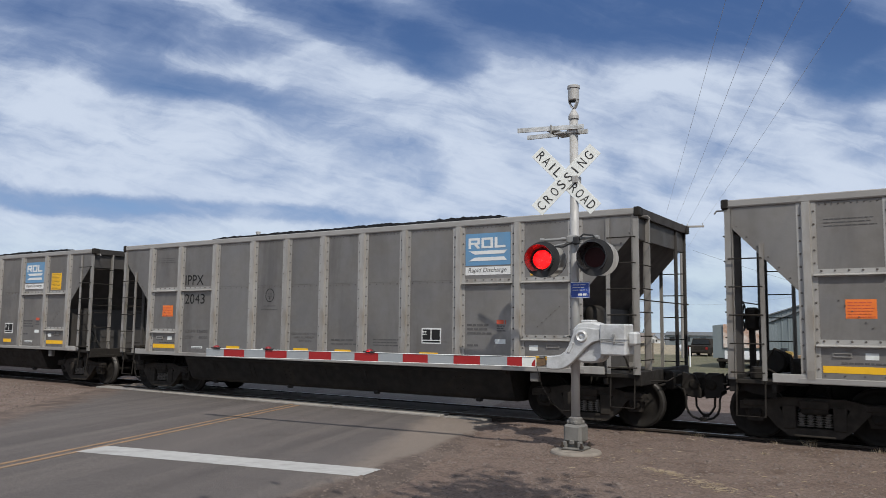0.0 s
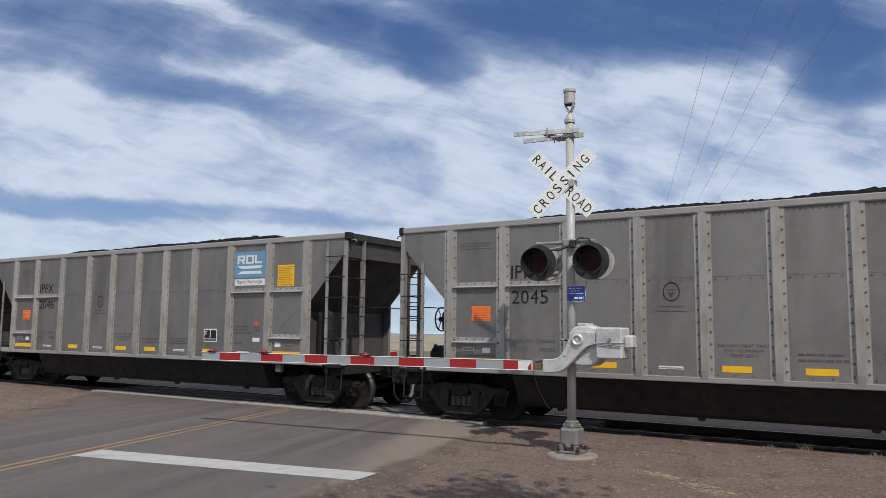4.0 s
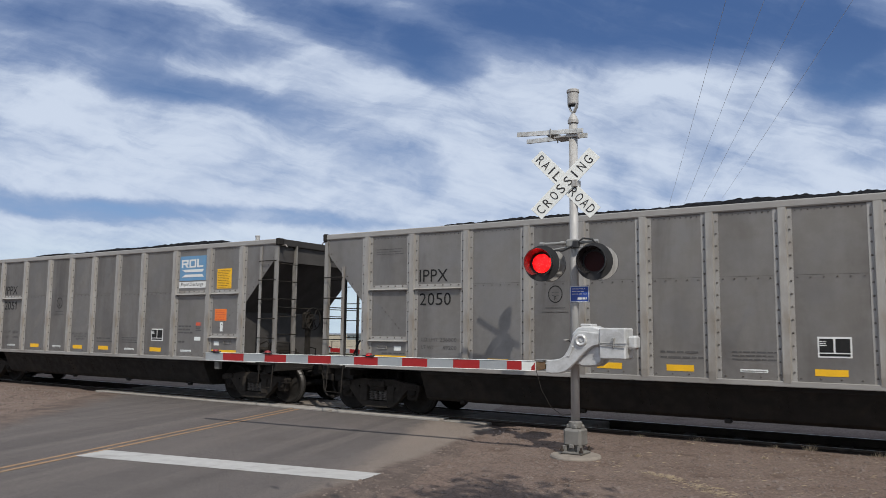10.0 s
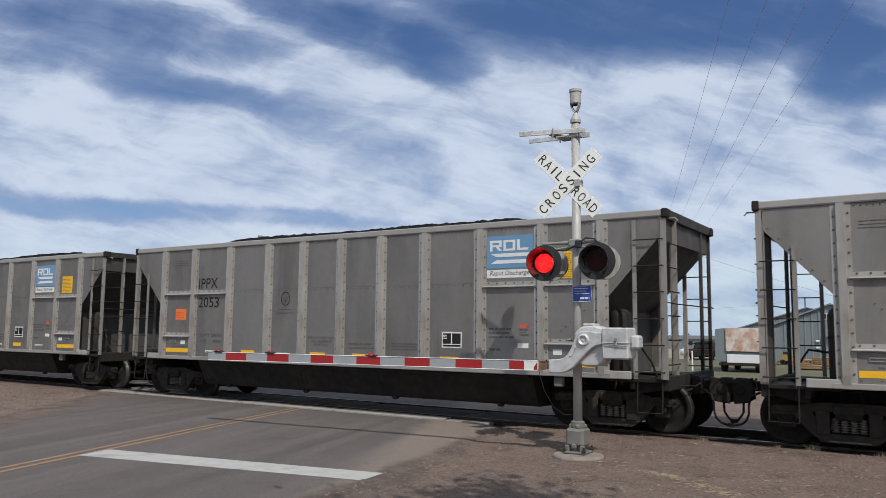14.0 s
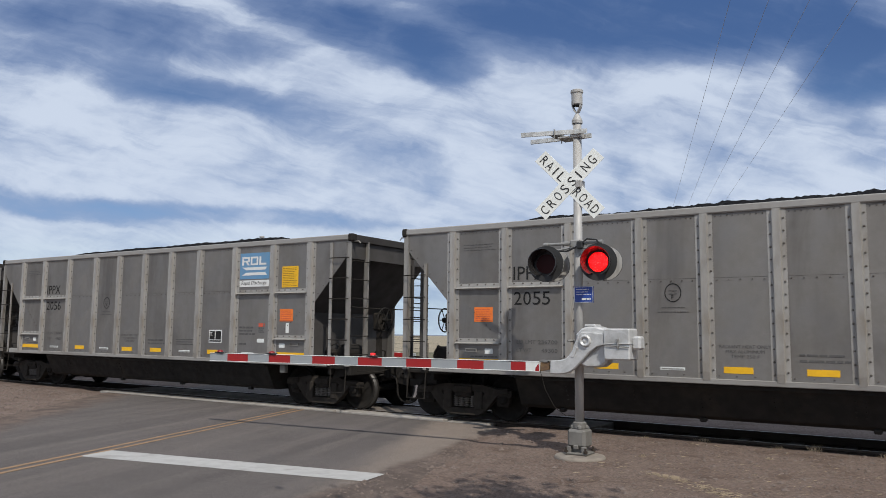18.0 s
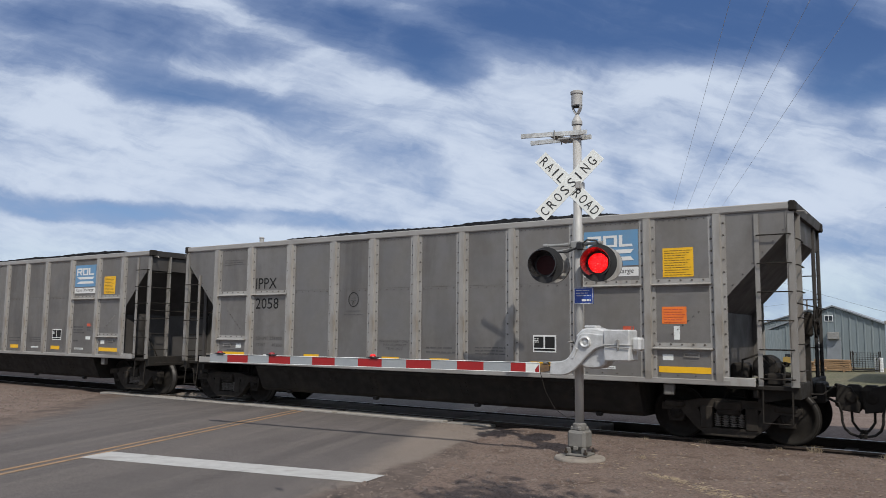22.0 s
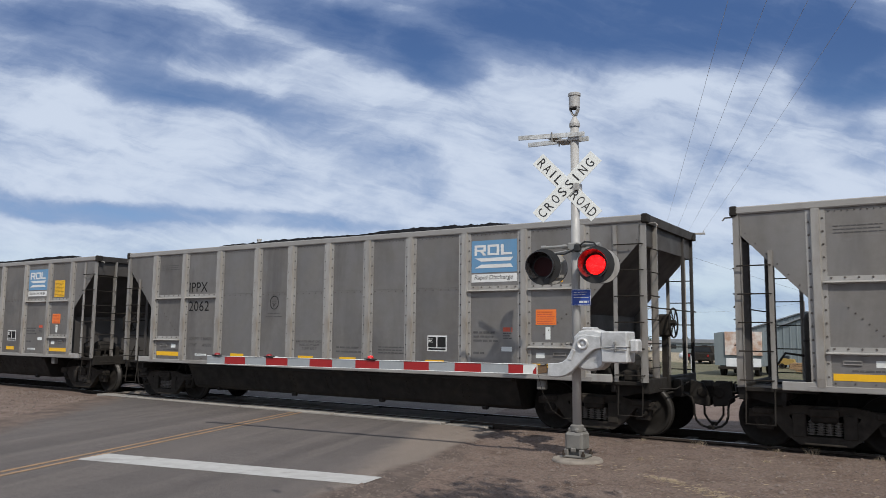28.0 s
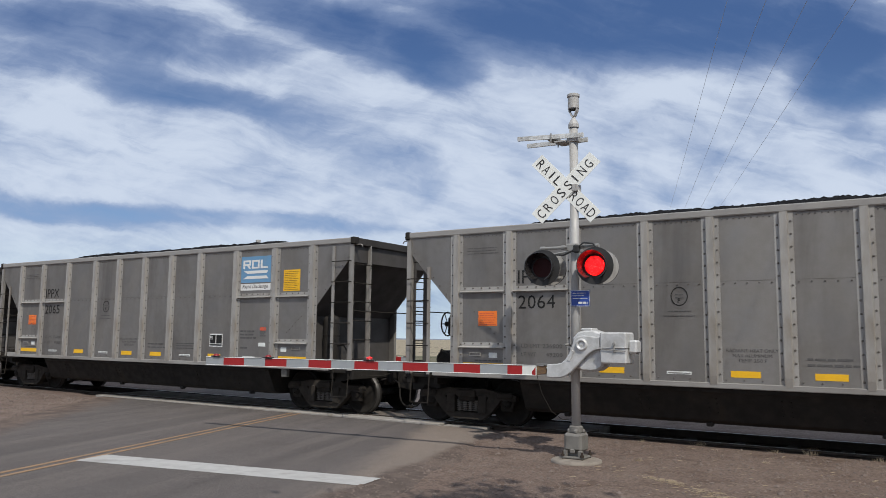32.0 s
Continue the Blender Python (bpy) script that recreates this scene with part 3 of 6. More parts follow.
def wheelset_shape():
    s = Shape()
    for k in (-1, 1):
        prof = [(k * 0.66, 0.09), (k * 0.665, 0.19), (k * 0.70, 0.24), (k * 0.70, 0.38), (k * 0.66, 0.40), (k * 0.66, 0.475), (k * 0.69, 0.48), (k * 0.705, 0.458),
                (k * 0.80, 0.452), (k * 0.80, 0.39), (k * 0.755, 0.37), (k * 0.735, 0.25), (k * 0.80, 0.18), (k * 0.80, 0.085)]
        s.lathe([(z, r) for z, r in prof], (0, 0, 0), (0, 1, 0), 28)
        s.lathe([(k * 0.84, 0.10), (k * 1.03, 0.11), (k * 1.05, 0.10), (k * 1.07, 0.055), (k * 1.07, 0.0)], (0, 0, 0), (0, 1, 0), 14)
        for a in range(3):
            c, d = 0.065 * math.cos(a * 2.094), 0.065 * math.sin(a * 2.094)
            s.tube((c, k * 1.05, d), (c, k * 1.085, d), 0.018, n=6)
    s.tube((0, -1.05, 0), (0, 1.05, 0), 0.08, n=12)
    return s


def side_frame_shape():
    """A cast truck side frame: arched top chord, bow-shaped bottom chord and two window columns."""
    y0, y1 = -0.075, 0.075
    s = Shape()
    out = [(-1.13, 0.50), (-1.13, 0.62), (-0.74, 0.66), (-0.45, 0.72), (0.45, 0.72), (0.74, 0.66), (1.13, 0.62), (1.13, 0.50), (0.72, 0.52), (0.42, 0.58), (-0.42, 0.58), (-0.72, 0.52)]
    s.prism(out, y0, y1, "y")
    s.prism([(-0.84, 0.56), (-0.56, 0.24), (-0.38, 0.11), (0.38, 0.11), (0.56, 0.24), (0.84, 0.56), (0.52, 0.56), (0.33, 0.24), (-0.33, 0.24), (-0.52, 0.56)], y0, y1, "y")
    s.box(-0.30, 0.30, y0 - 0.03, y1, 0.105, 0.14, 0.01).box(-0.22, 0.22, y0 - 0.05, y1, 0.55, 0.69, 0.02)
    for k in (-1, 1):
        s.box(k * 0.37 - 0.1, k * 0.37 + 0.1, y0 - 0.02, y1 + 0.02, 0.22, 0.60, 0.015)
        s.box(k * 0.9 - 0.17, k * 0.9 + 0.17, y0 - 0.03, y1 + 0.03, 0.55, 0.66, 0.02)
    return s


def spring_shape(x):
    s = Shape()
    prof = [(0.26, 0.0)]
    for i in range(6):
        z = 0.265 + i * 0.038
        prof += [(z, 0.035), (z + 0.006, 0.062), (z + 0.02, 0.062), (z + 0.026, 0.035)]
    return s.lathe(prof + [(0.5, 0.0)], (x, 0, 0), (0, 0, 1), 12)


WHEELSET = wheelset_shape().mesh("wheelset", M["wheel"], True)
WHEELSET.materials.append(M["tread"])
for poly in WHEELSET.polygons:                       # the running tread is polished
    if 0.445 < math.hypot(poly.center.x, poly.center.z) < 0.462 and 0.70 < abs(poly.center.y) < 0.79:
        poly.material_index = 1
FRAME = side_frame_shape().mesh("side_frame", M["sideframe"])
SPRINGS = [spring_shape(x).mesh("spring", M["springs"]) for x in (-0.195, -0.065, 0.065, 0.195)]
BOLSTER = Shape().box(-0.2, 0.2, -1.1, 1.1, 0.46, 0.70, 0.03).box(-0.27, 0.27, -0.9, 0.9, 0.16, 0.47).box(-0.18, 0.18, -0.4, 0.4, 0.70, 0.86).mesh("bolster", M["dusty"])
SHOE = Shape()
for sx in (-1, 1):
    for sy in (-1, 1):
        SHOE.prism([(sx * 0.44, 0.28), (sx * 0.44, 0.62), (sx * 0.40, 0.60), (sx * 0.40, 0.30)], sy * 0.70, sy * 0.79, "y")
    SHOE.box(sx * 0.36 - 0.03, sx * 0.36 + 0.03, -0.85, 0.85, 0.38, 0.45)
SHOE = SHOE.mesh("brake_beam", M["black"])
LEVER = Shape().path([(-0.5, -0.6, 0.42), (-0.2, -0.55, 0.62), (-0.12, -0.5, 0.86)], 0.03).path([(0.5, -0.6, 0.42), (0.2, -0.55, 0.60), (0.14, -0.5, 0.86)], 0.03)
LEVER = LEVER.tube((-0.5, -0.6, 0.36), (0.5, -0.6, 0.36), 0.028).mesh("brake_rigging", M["dusty"])
CAP = Shape().soft_prism([(-0.16, 0.44), (-0.12, 0.30), (0.12, 0.30), (0.16, 0.44), (0.16, 0.56), (-0.16, 0.56)], -0.06, 0.06, 0.015).mesh("bearing_adapter", M["dusty"])


def truck(car, x):
    ob = new("truck")
    ob.parent = car
    ob.location = (x, 0, 0)
    tagged(ob, "dusty black cast-steel truck with two wheelsets")
    for y in (-1.0, 1.0):
        part("side_frame", FRAME, None, ob).location = (0, y, 0)
        for me in SPRINGS:
            part("spring", me, None, ob).location = (0, y, 0)
    part("bolster", BOLSTER, None, ob)
    part("brake_beam", SHOE, None, ob)
    part("brake_rigging", LEVER, None, ob)
    for dx in (-0.9, 0.9):
        for y in (-0.95, 0.95):
            part("bearing_adapter", CAP, None, ob).location = (dx, y, 0)
    for dx in (-0.9, 0.9):
        part("wheelset", WHEELSET, None, ob, "dark steel wheels on an axle").location = (dx, 0, 0.455)


def end_of_car(car, k, brake):
    """One end: k = 1 at the front, -1 at the rear. brake: with the hand-brake wheel, else with the upright air tank."""
    e = k * END                                      # the end's plane
    r = at(RIBS[10]) + 0.15 if k > 0 else at(RIBS[0])     # where the side panels stop
    g = Shape()                                      # gusset: the side sheet over the slope
    g.prism([(r, 2.36), (e - k * 0.03, 3.50), (e - k * 0.03, CHORD), (r, CHORD)], SIDE, SIDE + 0.012, "y")
    part("end_gusset", g, M["panel"], car)
    g = Shape().prism([(r, 2.36), (e - k * 0.03, 3.50), (e - k * 0.03, CHORD), (r, CHORD)], -SIDE - 0.012, -SIDE, "y")
    part("end_gusset", g, M["panel"], car)
    part("slope_sheet", Shape().prism([(e - k * 0.04, 3.51), (e - k * 0.06, 3.47), (r - k * 0.165, 2.2), (r - k * 0.2, 2.23)], -1.53, 1.53, "y"), M["slope"], car, "dark slope sheet")
    part("end_sheet", Shape().box(min(e - k * 0.05, e - k * 0.02), max(e - k * 0.05, e - k * 0.02), -1.53, 1.53, 3.41, CHORD), M["slope"], car, "grey end sheet")
    part("end_bulkhead", Shape().box(min(r - k * 0.18, r - k * 0.15), max(r - k * 0.18, r - k * 0.15), -1.53, 1.53, 1.0, 2.2), M["slope"], car, "dark end bulkhead")
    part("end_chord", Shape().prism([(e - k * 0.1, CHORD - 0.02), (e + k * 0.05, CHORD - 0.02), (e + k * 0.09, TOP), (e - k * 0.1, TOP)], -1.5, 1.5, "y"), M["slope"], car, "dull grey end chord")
    for y in (-1, 1):
        part("chord_cap", Shape().box(min(e - k * 0.02, e + k * 0.1), max(e - k * 0.02, e + k * 0.1), y * 1.50 - 0.1, y * 1.50 + 0.1, CHORD - 0.03, TOP + 0.015, 0.02), M["black"], car, "dark chord end cap")
    part("corner_hook", Shape().path([(e - k * 0.05, -1.46, CHORD - 0.03), (e + k * 0.2, -1.46, CHORD - 0.03), (e + k * 0.24, -1.46, CHORD - 0.08)], 0.014), M["post"], car)
    # posts, ladder on the side and on the end
    for y, z0 in ((-1.545, SILL + 0.02), (1.545, SILL + 0.02), (-0.92, 1.05), (0.92, 1.05)):
        # inner and far posts get a darker material: their backlit shade put into colour
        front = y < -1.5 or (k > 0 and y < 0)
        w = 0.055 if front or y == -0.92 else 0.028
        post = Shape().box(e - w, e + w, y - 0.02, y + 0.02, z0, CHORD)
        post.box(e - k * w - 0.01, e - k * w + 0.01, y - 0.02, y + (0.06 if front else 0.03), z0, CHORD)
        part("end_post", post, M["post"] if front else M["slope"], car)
    for y in (-1.52, 1.52):
        inner = e - k * 0.51
        part("ladder_stile", Shape().box(inner - 0.035, inner + 0.035, y * 1.03 - 0.012, y * 1.03 + 0.012, SILL + 0.02, 3.2 if k < 0 else 3.78), M["post"], car)
        for i in range(6):
            z = 1.12 + i * 0.46
            if k < 0 and i == 5:
                continue
            part("rung", Shape().path([(inner, y * 1.03, z), (inner, y * 1.07, z), (e, y * 1.07, z), (e, y, z)], 0.011), M["dusty"], car)
    for i in range(6):
        z = 1.25 + i * 0.42
        part("rung", Shape().path([(e + k * 0.02, -1.49, z), (e + k * 0.09, -1.49, z), (e + k * 0.09, -0.92, z), (e + k * 0.02, -0.92, z)], 0.011), M["dusty"], car)
    part("grab_rail", Shape().path([(e + k * 0.05, -1.5, 2.32), (e + k * 0.13, -1.3, 2.3), (e + k * 0.13, 1.3, 2.3), (e + k * 0.05, 1.5, 2.32)], 0.012), M["dusty"], car)
    part("end_platform", Shape().box(min(r, e + k * 0.02), max(r, e + k * 0.02), -1.45, 1.45, 0.93, 1.0, 0.01), M["black"], car)
    part("end_sill", Shape().box(min(e - k * 0.06, e + k * 0.06), max(e - k * 0.06, e + k * 0.06), -1.5, 1.5, 0.80, 1.06, 0.015), M["black"], car)
    part("side_step", Shape().path([(e - k * 0.06, -1.5, 1.0), (e - k * 0.06, -1.55, 0.42), (e - k * 0.5, -1.55, 0.42), (e - k * 0.5, -1.5, 1.0)], 0.014), M["dusty"], car)
    part("sill_end", Shape().box(min(r - k * 0.05, r + k * 0.48), max(r - k * 0.05, r + k * 0.48), SIDE - 0.03, SIDE + 0.02, SILL, SILL + 0.14, 0.01), M["rib"], car)
    part("train_line", Shape().path([(e - k * 1.3, -0.42, 0.72), (e - k * 0.3, -0.42, 0.72), (e + k * 0.05, -0.4, 0.76), (e + k * 0.12, -0.34, 0.78)], 0.022), M["black"], car)
    part("draft_gear", Shape().box(min(e - k * 1.5, e - k * 0.02), max(e - k * 1.5, e - k * 0.02), -0.2, 0.2, 0.62, 0.98, 0.03), M["black"], car)
    part("cross_brace", Shape().box(e - k * 0.62 - 0.04, e - k * 0.62 + 0.04, -1.44, 1.44, 0.80, 0.93, 0.01), M["black"], car)
    for y in (-1.28, -0.66, 0.66, 1.28):
        part("platform_gusset", Shape().prism([(e - k * 0.05, 0.82), (e - k * 0.62, 0.7), (e - k * 0.62, 0.93), (e - k * 0.05, 0.93)], y - 0.01, y + 0.01, "y"), M["black"], car)
    # coupler
    e = k * HALF
    c = new("coupler")
    c.parent = car
    tagged(c, "dark cast-steel knuckle coupler with an air hose")
    part("shank", Shape().box(min(e - k * 0.4, e + k * 0.42), max(e - k * 0.4, e + k * 0.42), -0.09, 0.09, 0.78, 0.95, 0.02), M["dusty"], c)
    part("striker", Shape().box(min(e, e + k * 0.16), max(e, e + k * 0.16), -0.3, 0.3, 0.68, 1.02, 0.03), M["black"], c)
    part("knuckle", Shape().box(min(e + k * 0.40, e + k * 0.74), max(e + k * 0.40, e + k * 0.74), -0.2, 0.16, 0.56, 1.0, 0.09), M["dusty"], c)
    part("guard_arm", Shape().soft_prism([(e + k * 0.3, 0.66), (e + k * 0.42, 0.58), (e + k * 0.66, 0.55), (e + k * 0.68, 0.70), (e + k * 0.55, 0.97), (e + k * 0.34, 1.02)], -0.3, -0.18, 0.02), M["black"], c)
    part("knuckle_pin", Shape().lathe([(-0.33, 0.0), (-0.33, 0.07), (-0.31, 0.1), (-0.29, 0.1)], (e + k * 0.55, 0, 0.80), (0, 1, 0), 14), M["dusty"], c)
    for y, s0, drop in ((-0.32, 0.0, 0.0), (-0.12, 0.13, 0.05)):
        hose = [(e + k * (0.2 + s0), y, 0.78), (e + k * (0.36 + s0), y, 0.70), (e + k * (0.40 + s0), y, 0.55), (e + k * (0.405 + s0), y, 0.40), (e + k * (0.44 + s0), y, 0.29 + drop),
                (e + k * (0.52 + s0 * 0.8), y, 0.215 + drop), (e + k * (0.62 + s0 * 0.4), y, 0.185 + drop), (e + k * 0.7, y, 0.18 + drop)]
        part("air_hose", Shape().path(hose, 0.021, 8), M["black"], c, "sagging black rubber air hose")
        part("hose_coupling", Shape().box(min(e + k * 0.64, e + k * 0.7), max(e + k * 0.64, e + k * 0.7), y - 0.035, y + 0.035, 0.15 + drop, 0.22 + drop, 0.012), M["dusty"], c)
    part("lock_lift", Shape().path([(e + k * 0.3, -0.1, 1.0), (e + k * 0.42, -0.22, 0.84), (e + k * 0.42, -0.22, 0.6)], 0.02), M["dusty"], c)
    part("uncoupling_lever", Shape().path([(e + k * 0.1, -1.4, 0.9), (e + k * 0.18, -0.7, 0.86), (e + k * 0.3, -0.2, 0.98)], 0.012), M["dusty"], car)
    e = k * END
    if brake:
        w = new("hand_brake")
        w.parent = car
        tagged(w, "black hand-brake wheel on its gear housing")
        wx, wy, wz = e + k * 0.02, -0.43 if k > 0 else 0.26, 2.05
        ring = [(wx + k * 0.16, wy + 0.27 * math.cos(a * 0.3142), wz + 0.27 * math.sin(a * 0.3142)) for a in range(21)]
        part("wheel_rim", Shape().path(ring, 0.017), M["black"], w)
        for a in range(6):
            part("spoke", Shape().tube((wx + k * 0.16, wy, wz), (wx + k * 0.16, wy + 0.26 * math.cos(a * 1.047), wz + 0.26 * math.sin(a * 1.047)), 0.012, n=6), M["black"], w)
        part("hub", Shape().lathe([(-0.05, 0), (-0.05, 0.06), (0.04, 0.06), (0.04, 0)], (wx + k * 0.16, wy, wz), (1, 0, 0), 10), M["black"], w)
        part("housing", Shape().box(min(wx - k * 0.12, wx + k * 0.1), max(wx - k * 0.12, wx + k * 0.1), wy - 0.12, wy + 0.12, wz - 0.26, wz + 0.16, 0.04), M["dusty"], w)
        part("bracket", Shape().box(wx - 0.05, wx + 0.05, wy - 0.05, wy + 0.05, 0.98, wz - 0.26), M["dusty"], w)
        part("brake_cylinder", Shape().lathe([(-0.3, 0), (-0.3, 0.17), (-0.26, 0.2), (0.2, 0.2), (0.26, 0.16), (0.3, 0)], (e - k * 0.55, -0.75, 1.28), (0, 1, 0), 16), M["black"], car, "black brake cylinder")
        part("valve", Shape().box(e - k * 0.95 - 0.14, e - k * 0.95 + 0.14, -1.1, -0.7, 1.0, 1.34, 0.04), M["black"], car)
        pipe = [(e - k * 0.9, -1.2, 1.05), (e - k * 0.85, -1.25, 1.4), (e - k * 0.6, -1.2, 1.5), (e - k * 0.45, -1.1, 1.3)]
        part("brake_pipe", Shape().path(pipe, 0.02), M["black"], car)
        for a, b, c, z in ((0.25, -1.3, 0.6, 1.12), (0.35, -0.9, 0.8, 1.24), (0.5, -0.35, 0.9, 1.16), (0.3, 0.2, 0.7, 1.3)):
            rod = [(e - k * a, b, 1.0), (e - k * a, b + 0.03, z), (e - k * (a + c) * 0.6, b + 0.1, z + 0.04), (e - k * (a + c * 0.8), b + 0.15, 1.02)]
            part("brake_rod", Shape().path(rod, 0.018), M["dusty"], car)
        part("slack_adjuster", Shape().tube((e - k * 0.25, -0.2, 1.12), (e - k * 1.3, -0.25, 1.2), 0.05, n=10).tube((e - k * 0.5, -0.2, 1.14), (e - k * 0.9, -0.23, 1.17), 0.075, n=10), M["black"], car)
        part("relay_valve", Shape().box(e - k * 0.35 - 0.12, e - k * 0.35 + 0.12, -1.35, -1.08, 1.0, 1.2, 0.03).box(e - k * 0.4 - 0.07, e - k * 0.4 + 0.07, -0.62, -0.4, 1.0, 1.32, 0.03), M["dusty"], car)
    else:
        tx = e - k * (0.97 if k > 0 else 1.08)
        t = Shape().lathe([(-0.62, 0), (-0.61, 0.09), (-0.585, 0.145), (-0.545, 0.178), (-0.50, 0.19), (-0.05, 0.19), (0.42, 0.19), (0.50, 0.186), (0.555, 0.165), (0.59, 0.125), (0.607, 0.07), (0.61, 0)], (tx, -1.05, 1.62), (0, 0, 1), 28)
        part("air_tank", t, M["tank"], car, "upright dark air tank", True)
        part("tank_strap", Shape().lathe([(-0.02, 0.195), (-0.02, 0.2), (0.02, 0.2), (0.02, 0.195)], (tx, -1.05, 1.75), (0, 0, 1), 18), M["black"], car)
        part("tank_foot", Shape().box(tx - 0.05, tx + 0.05, -1.12, -0.98, 0.98, 1.1), M["black"], car)
        pipe = [(e - k * 1.0, -1.05, 1.5), (e - k * 0.6, -1.05, 1.55), (e - k * 0.4, -1.0, 1.25), (e - k * 0.35, -0.9, 1.0)]
        part("brake_pipe", Shape().path(pipe, 0.02), M["black"], car)


def build_car(front_brake):
    car = new("hopper_car")
    tagged(car, "grey ribbed aluminium coal hopper car rolling on the track", "railway car", "hopper cars of the coal train")
    edges = [0.06] + list(RIBS) + [14.74]
    # side sheets bay by bay
    for i in range(1, 11):
        a, b = at(edges[i]), at(edges[i + 1]) + 0.01
        part("side_panel", Shape().box(a, b, SIDE, SIDE + 0.012, SILL_TOP - 0.02, CHORD + 0.01), M["panel"], car)
    far = Shape().box(at(RIBS[0]), at(RIBS[10]) + 0.15, -SIDE - 0.012, -SIDE, SILL_TOP - 0.02, CHORD + 0.01)
    part("far_side_panel", far, M["panel"], car)
    rib = rib_shape(SILL_TOP - 0.03, CHORD + 0.005).mesh("rib", M["rib"])
    turned = rib_shape(SILL_TOP - 0.03, CHORD + 0.005).move(Matrix.Rotation(math.pi, 4, "Z")).mesh("rib", M["rib"])
    for x in RIBS:
        part("rib", rib, None, car).location = (at(x), 0, 0)
        part("rib", turned, None, car).location = (at(x) + 0.15, 0, 0)
    # horizontal stiffeners at both ends of the side
    for i, z in ((1, 2.68), (2, 2.68), (9, 2.68), (10, 2.68), (1, 1.59), (10, 1.59)):
        a, b = at(edges[i]) + 0.17, at(edges[i + 1]) - 0.02
        s = Shape().box(a, b, SIDE - 0.008, SIDE + 0.001, z - 0.045, z + 0.075)
        s.prism([(SIDE - 0.006, z - 0.04), (SIDE - 0.075, z - 0.03), (SIDE - 0.075, z - 0.02), (SIDE - 0.012, z + 0.0)], a, b)
        part("stiffener", s, M["rib"], car)
    # chords and sills
    for y in (-1, 1):
        prof = [(y * 1.50, CHORD), (y * 1.575, CHORD), (y * 1.585, CHORD + 0.02), (y * 1.585, TOP - 0.015), (y * 1.57, TOP), (y * 1.50, TOP)]
        part("top_chord", Shape().prism(prof, -END - 0.04, END + 0.04), M["chord"], car)
        prof = [(y * 1.50, SILL), (y * 1.585, SILL), (y * 1.59, SILL + 0.012), (y * 1.59, SILL_TOP - 0.01), (y * 1.57, SILL_TOP), (y * 1.50, SILL_TOP)]
        part("side_sill", Shape().prism(prof, at(RIBS[0]) - 0.1, at(RIBS[10]) + 0.25), M["chord"], car)
    # rivets along ribs, chord and sill, and the seam half-way up
    pts = []
    for x in RIBS:
        for dx, y in ((-0.014, SIDE - 0.007), (0.19, SIDE - 0.01)):
            pts += [(at(x) + dx, y, 1.16 + 0.205 * j + 0.05 * (dx > 0.1)) for j in range(13)]
    for i in range(1, 11):
        n = max(int((edges[i + 1] - edges[i] - 0.4) / 0.08), 3)
        for j in range(n):
            x = at(edges[i]) + 0.28 + (edges[i + 1] - edges[i] - 0.4) * j / (n - 1)
            pts += [(x, SIDE, 3.775)] + ([(x, SIDE, 1.12)] if j % 3 == 0 else [])
            if 3 <= i <= 8 and j % 2 == 0:
                pts.append((x, SIDE, 2.70))
    for i in (1, 10):
        pts += [(at(edges[i]) + 0.5 + 0.09 * j, SIDE, 1.82 + (0.075 * j if i == 10 else 0.45 - 0.085 * j)) for j in range(6)]
    for i in (1, 2, 9, 10):
        pts += [(at(edges[i]) + 0.28 + 0.19 * j, SIDE - 0.008, 2.73) for j in range(6)]
    for i in (1, 10):
        pts += [(at(edges[i]) + 0.28 + 0.19 * j, SIDE - 0.008, 1.64) for j in range(5)]
    for x, d in ((at(RIBS[10]) + 0.32, 1), (at(RIBS[0]) - 0.17, -1)):
        pts += [(x + d * 0.16 * j, SIDE, 2.63 + 0.174 * j) for j in range(6)]
    tagged(part("rivets", rivets(pts), M["rivet"], car, "rows of rivet heads, their small shadows put into a darker colour"), kind="stuff")
    part("panel_seam", Shape().box(at(RIBS[2]) + 0.2, at(RIBS[8]), SIDE - 0.003, SIDE, 2.737, 2.7405), M["rivet"], car)
    for k in (-1, 1):
        end_of_car(car, k, (k > 0) == front_brake)
    # underframe and hopper doors
    part("centre_sill", Shape().box(-HALF + 0.2, HALF - 0.2, -0.33, 0.33, 0.66, 1.0, 0.02), M["black"], car)
    for y in (-1, 1):
        for i in range(2):
            a, b = -4.75 + 4.75 * i, 4.75 * i
            s = Shape().prism([(y * 1.46, 1.0), (y * 1.46, 0.92), (y * 1.22, 0.42), (y * 1.12, 0.355), (y * 0.35, 0.34), (y * 0.35, 1.0)], a, b)
            part("hopper_chute", s, M["black"], car)
    s = Shape()
    for x in (-3.65, -2.36, -1.2, -0.05, 1.1, 2.2, 3.55):
        for dx in (-0.07, 0.07):
            for dz in (0.0, 0.08, 0.16, 0.24):
                y, z = -1.40 + dz * 0.414, 0.80 - dz
                s.tube((x + dx, y, z), (x + dx, y - 0.022, z - 0.01), 0.014, n=5)
    tagged(part("bolts", s, M["dusty"], car), kind="stuff")
    part("door_beam", Shape().box(-4.7, 4.7, -1.5, -1.44, 0.90, 0.99, 0.01), M["black"], car)
    for x in (-3.9, -1.3, 1.3, 3.9):
        part("door_hinge", Shape().box(x - 0.06, x + 0.06, -1.2, -1.08, 0.31, 0.39, 0.02), M["black"], car)
    part("bracket", Shape().box(5.2, 5.38, -1.5, -1.38, 0.78, 0.97, 0.02), M["base"], car, "pale bracket under the sill")
    for x in (-6.17, 6.17):
        truck(car, x)
    decals(car, front_brake)
    return car


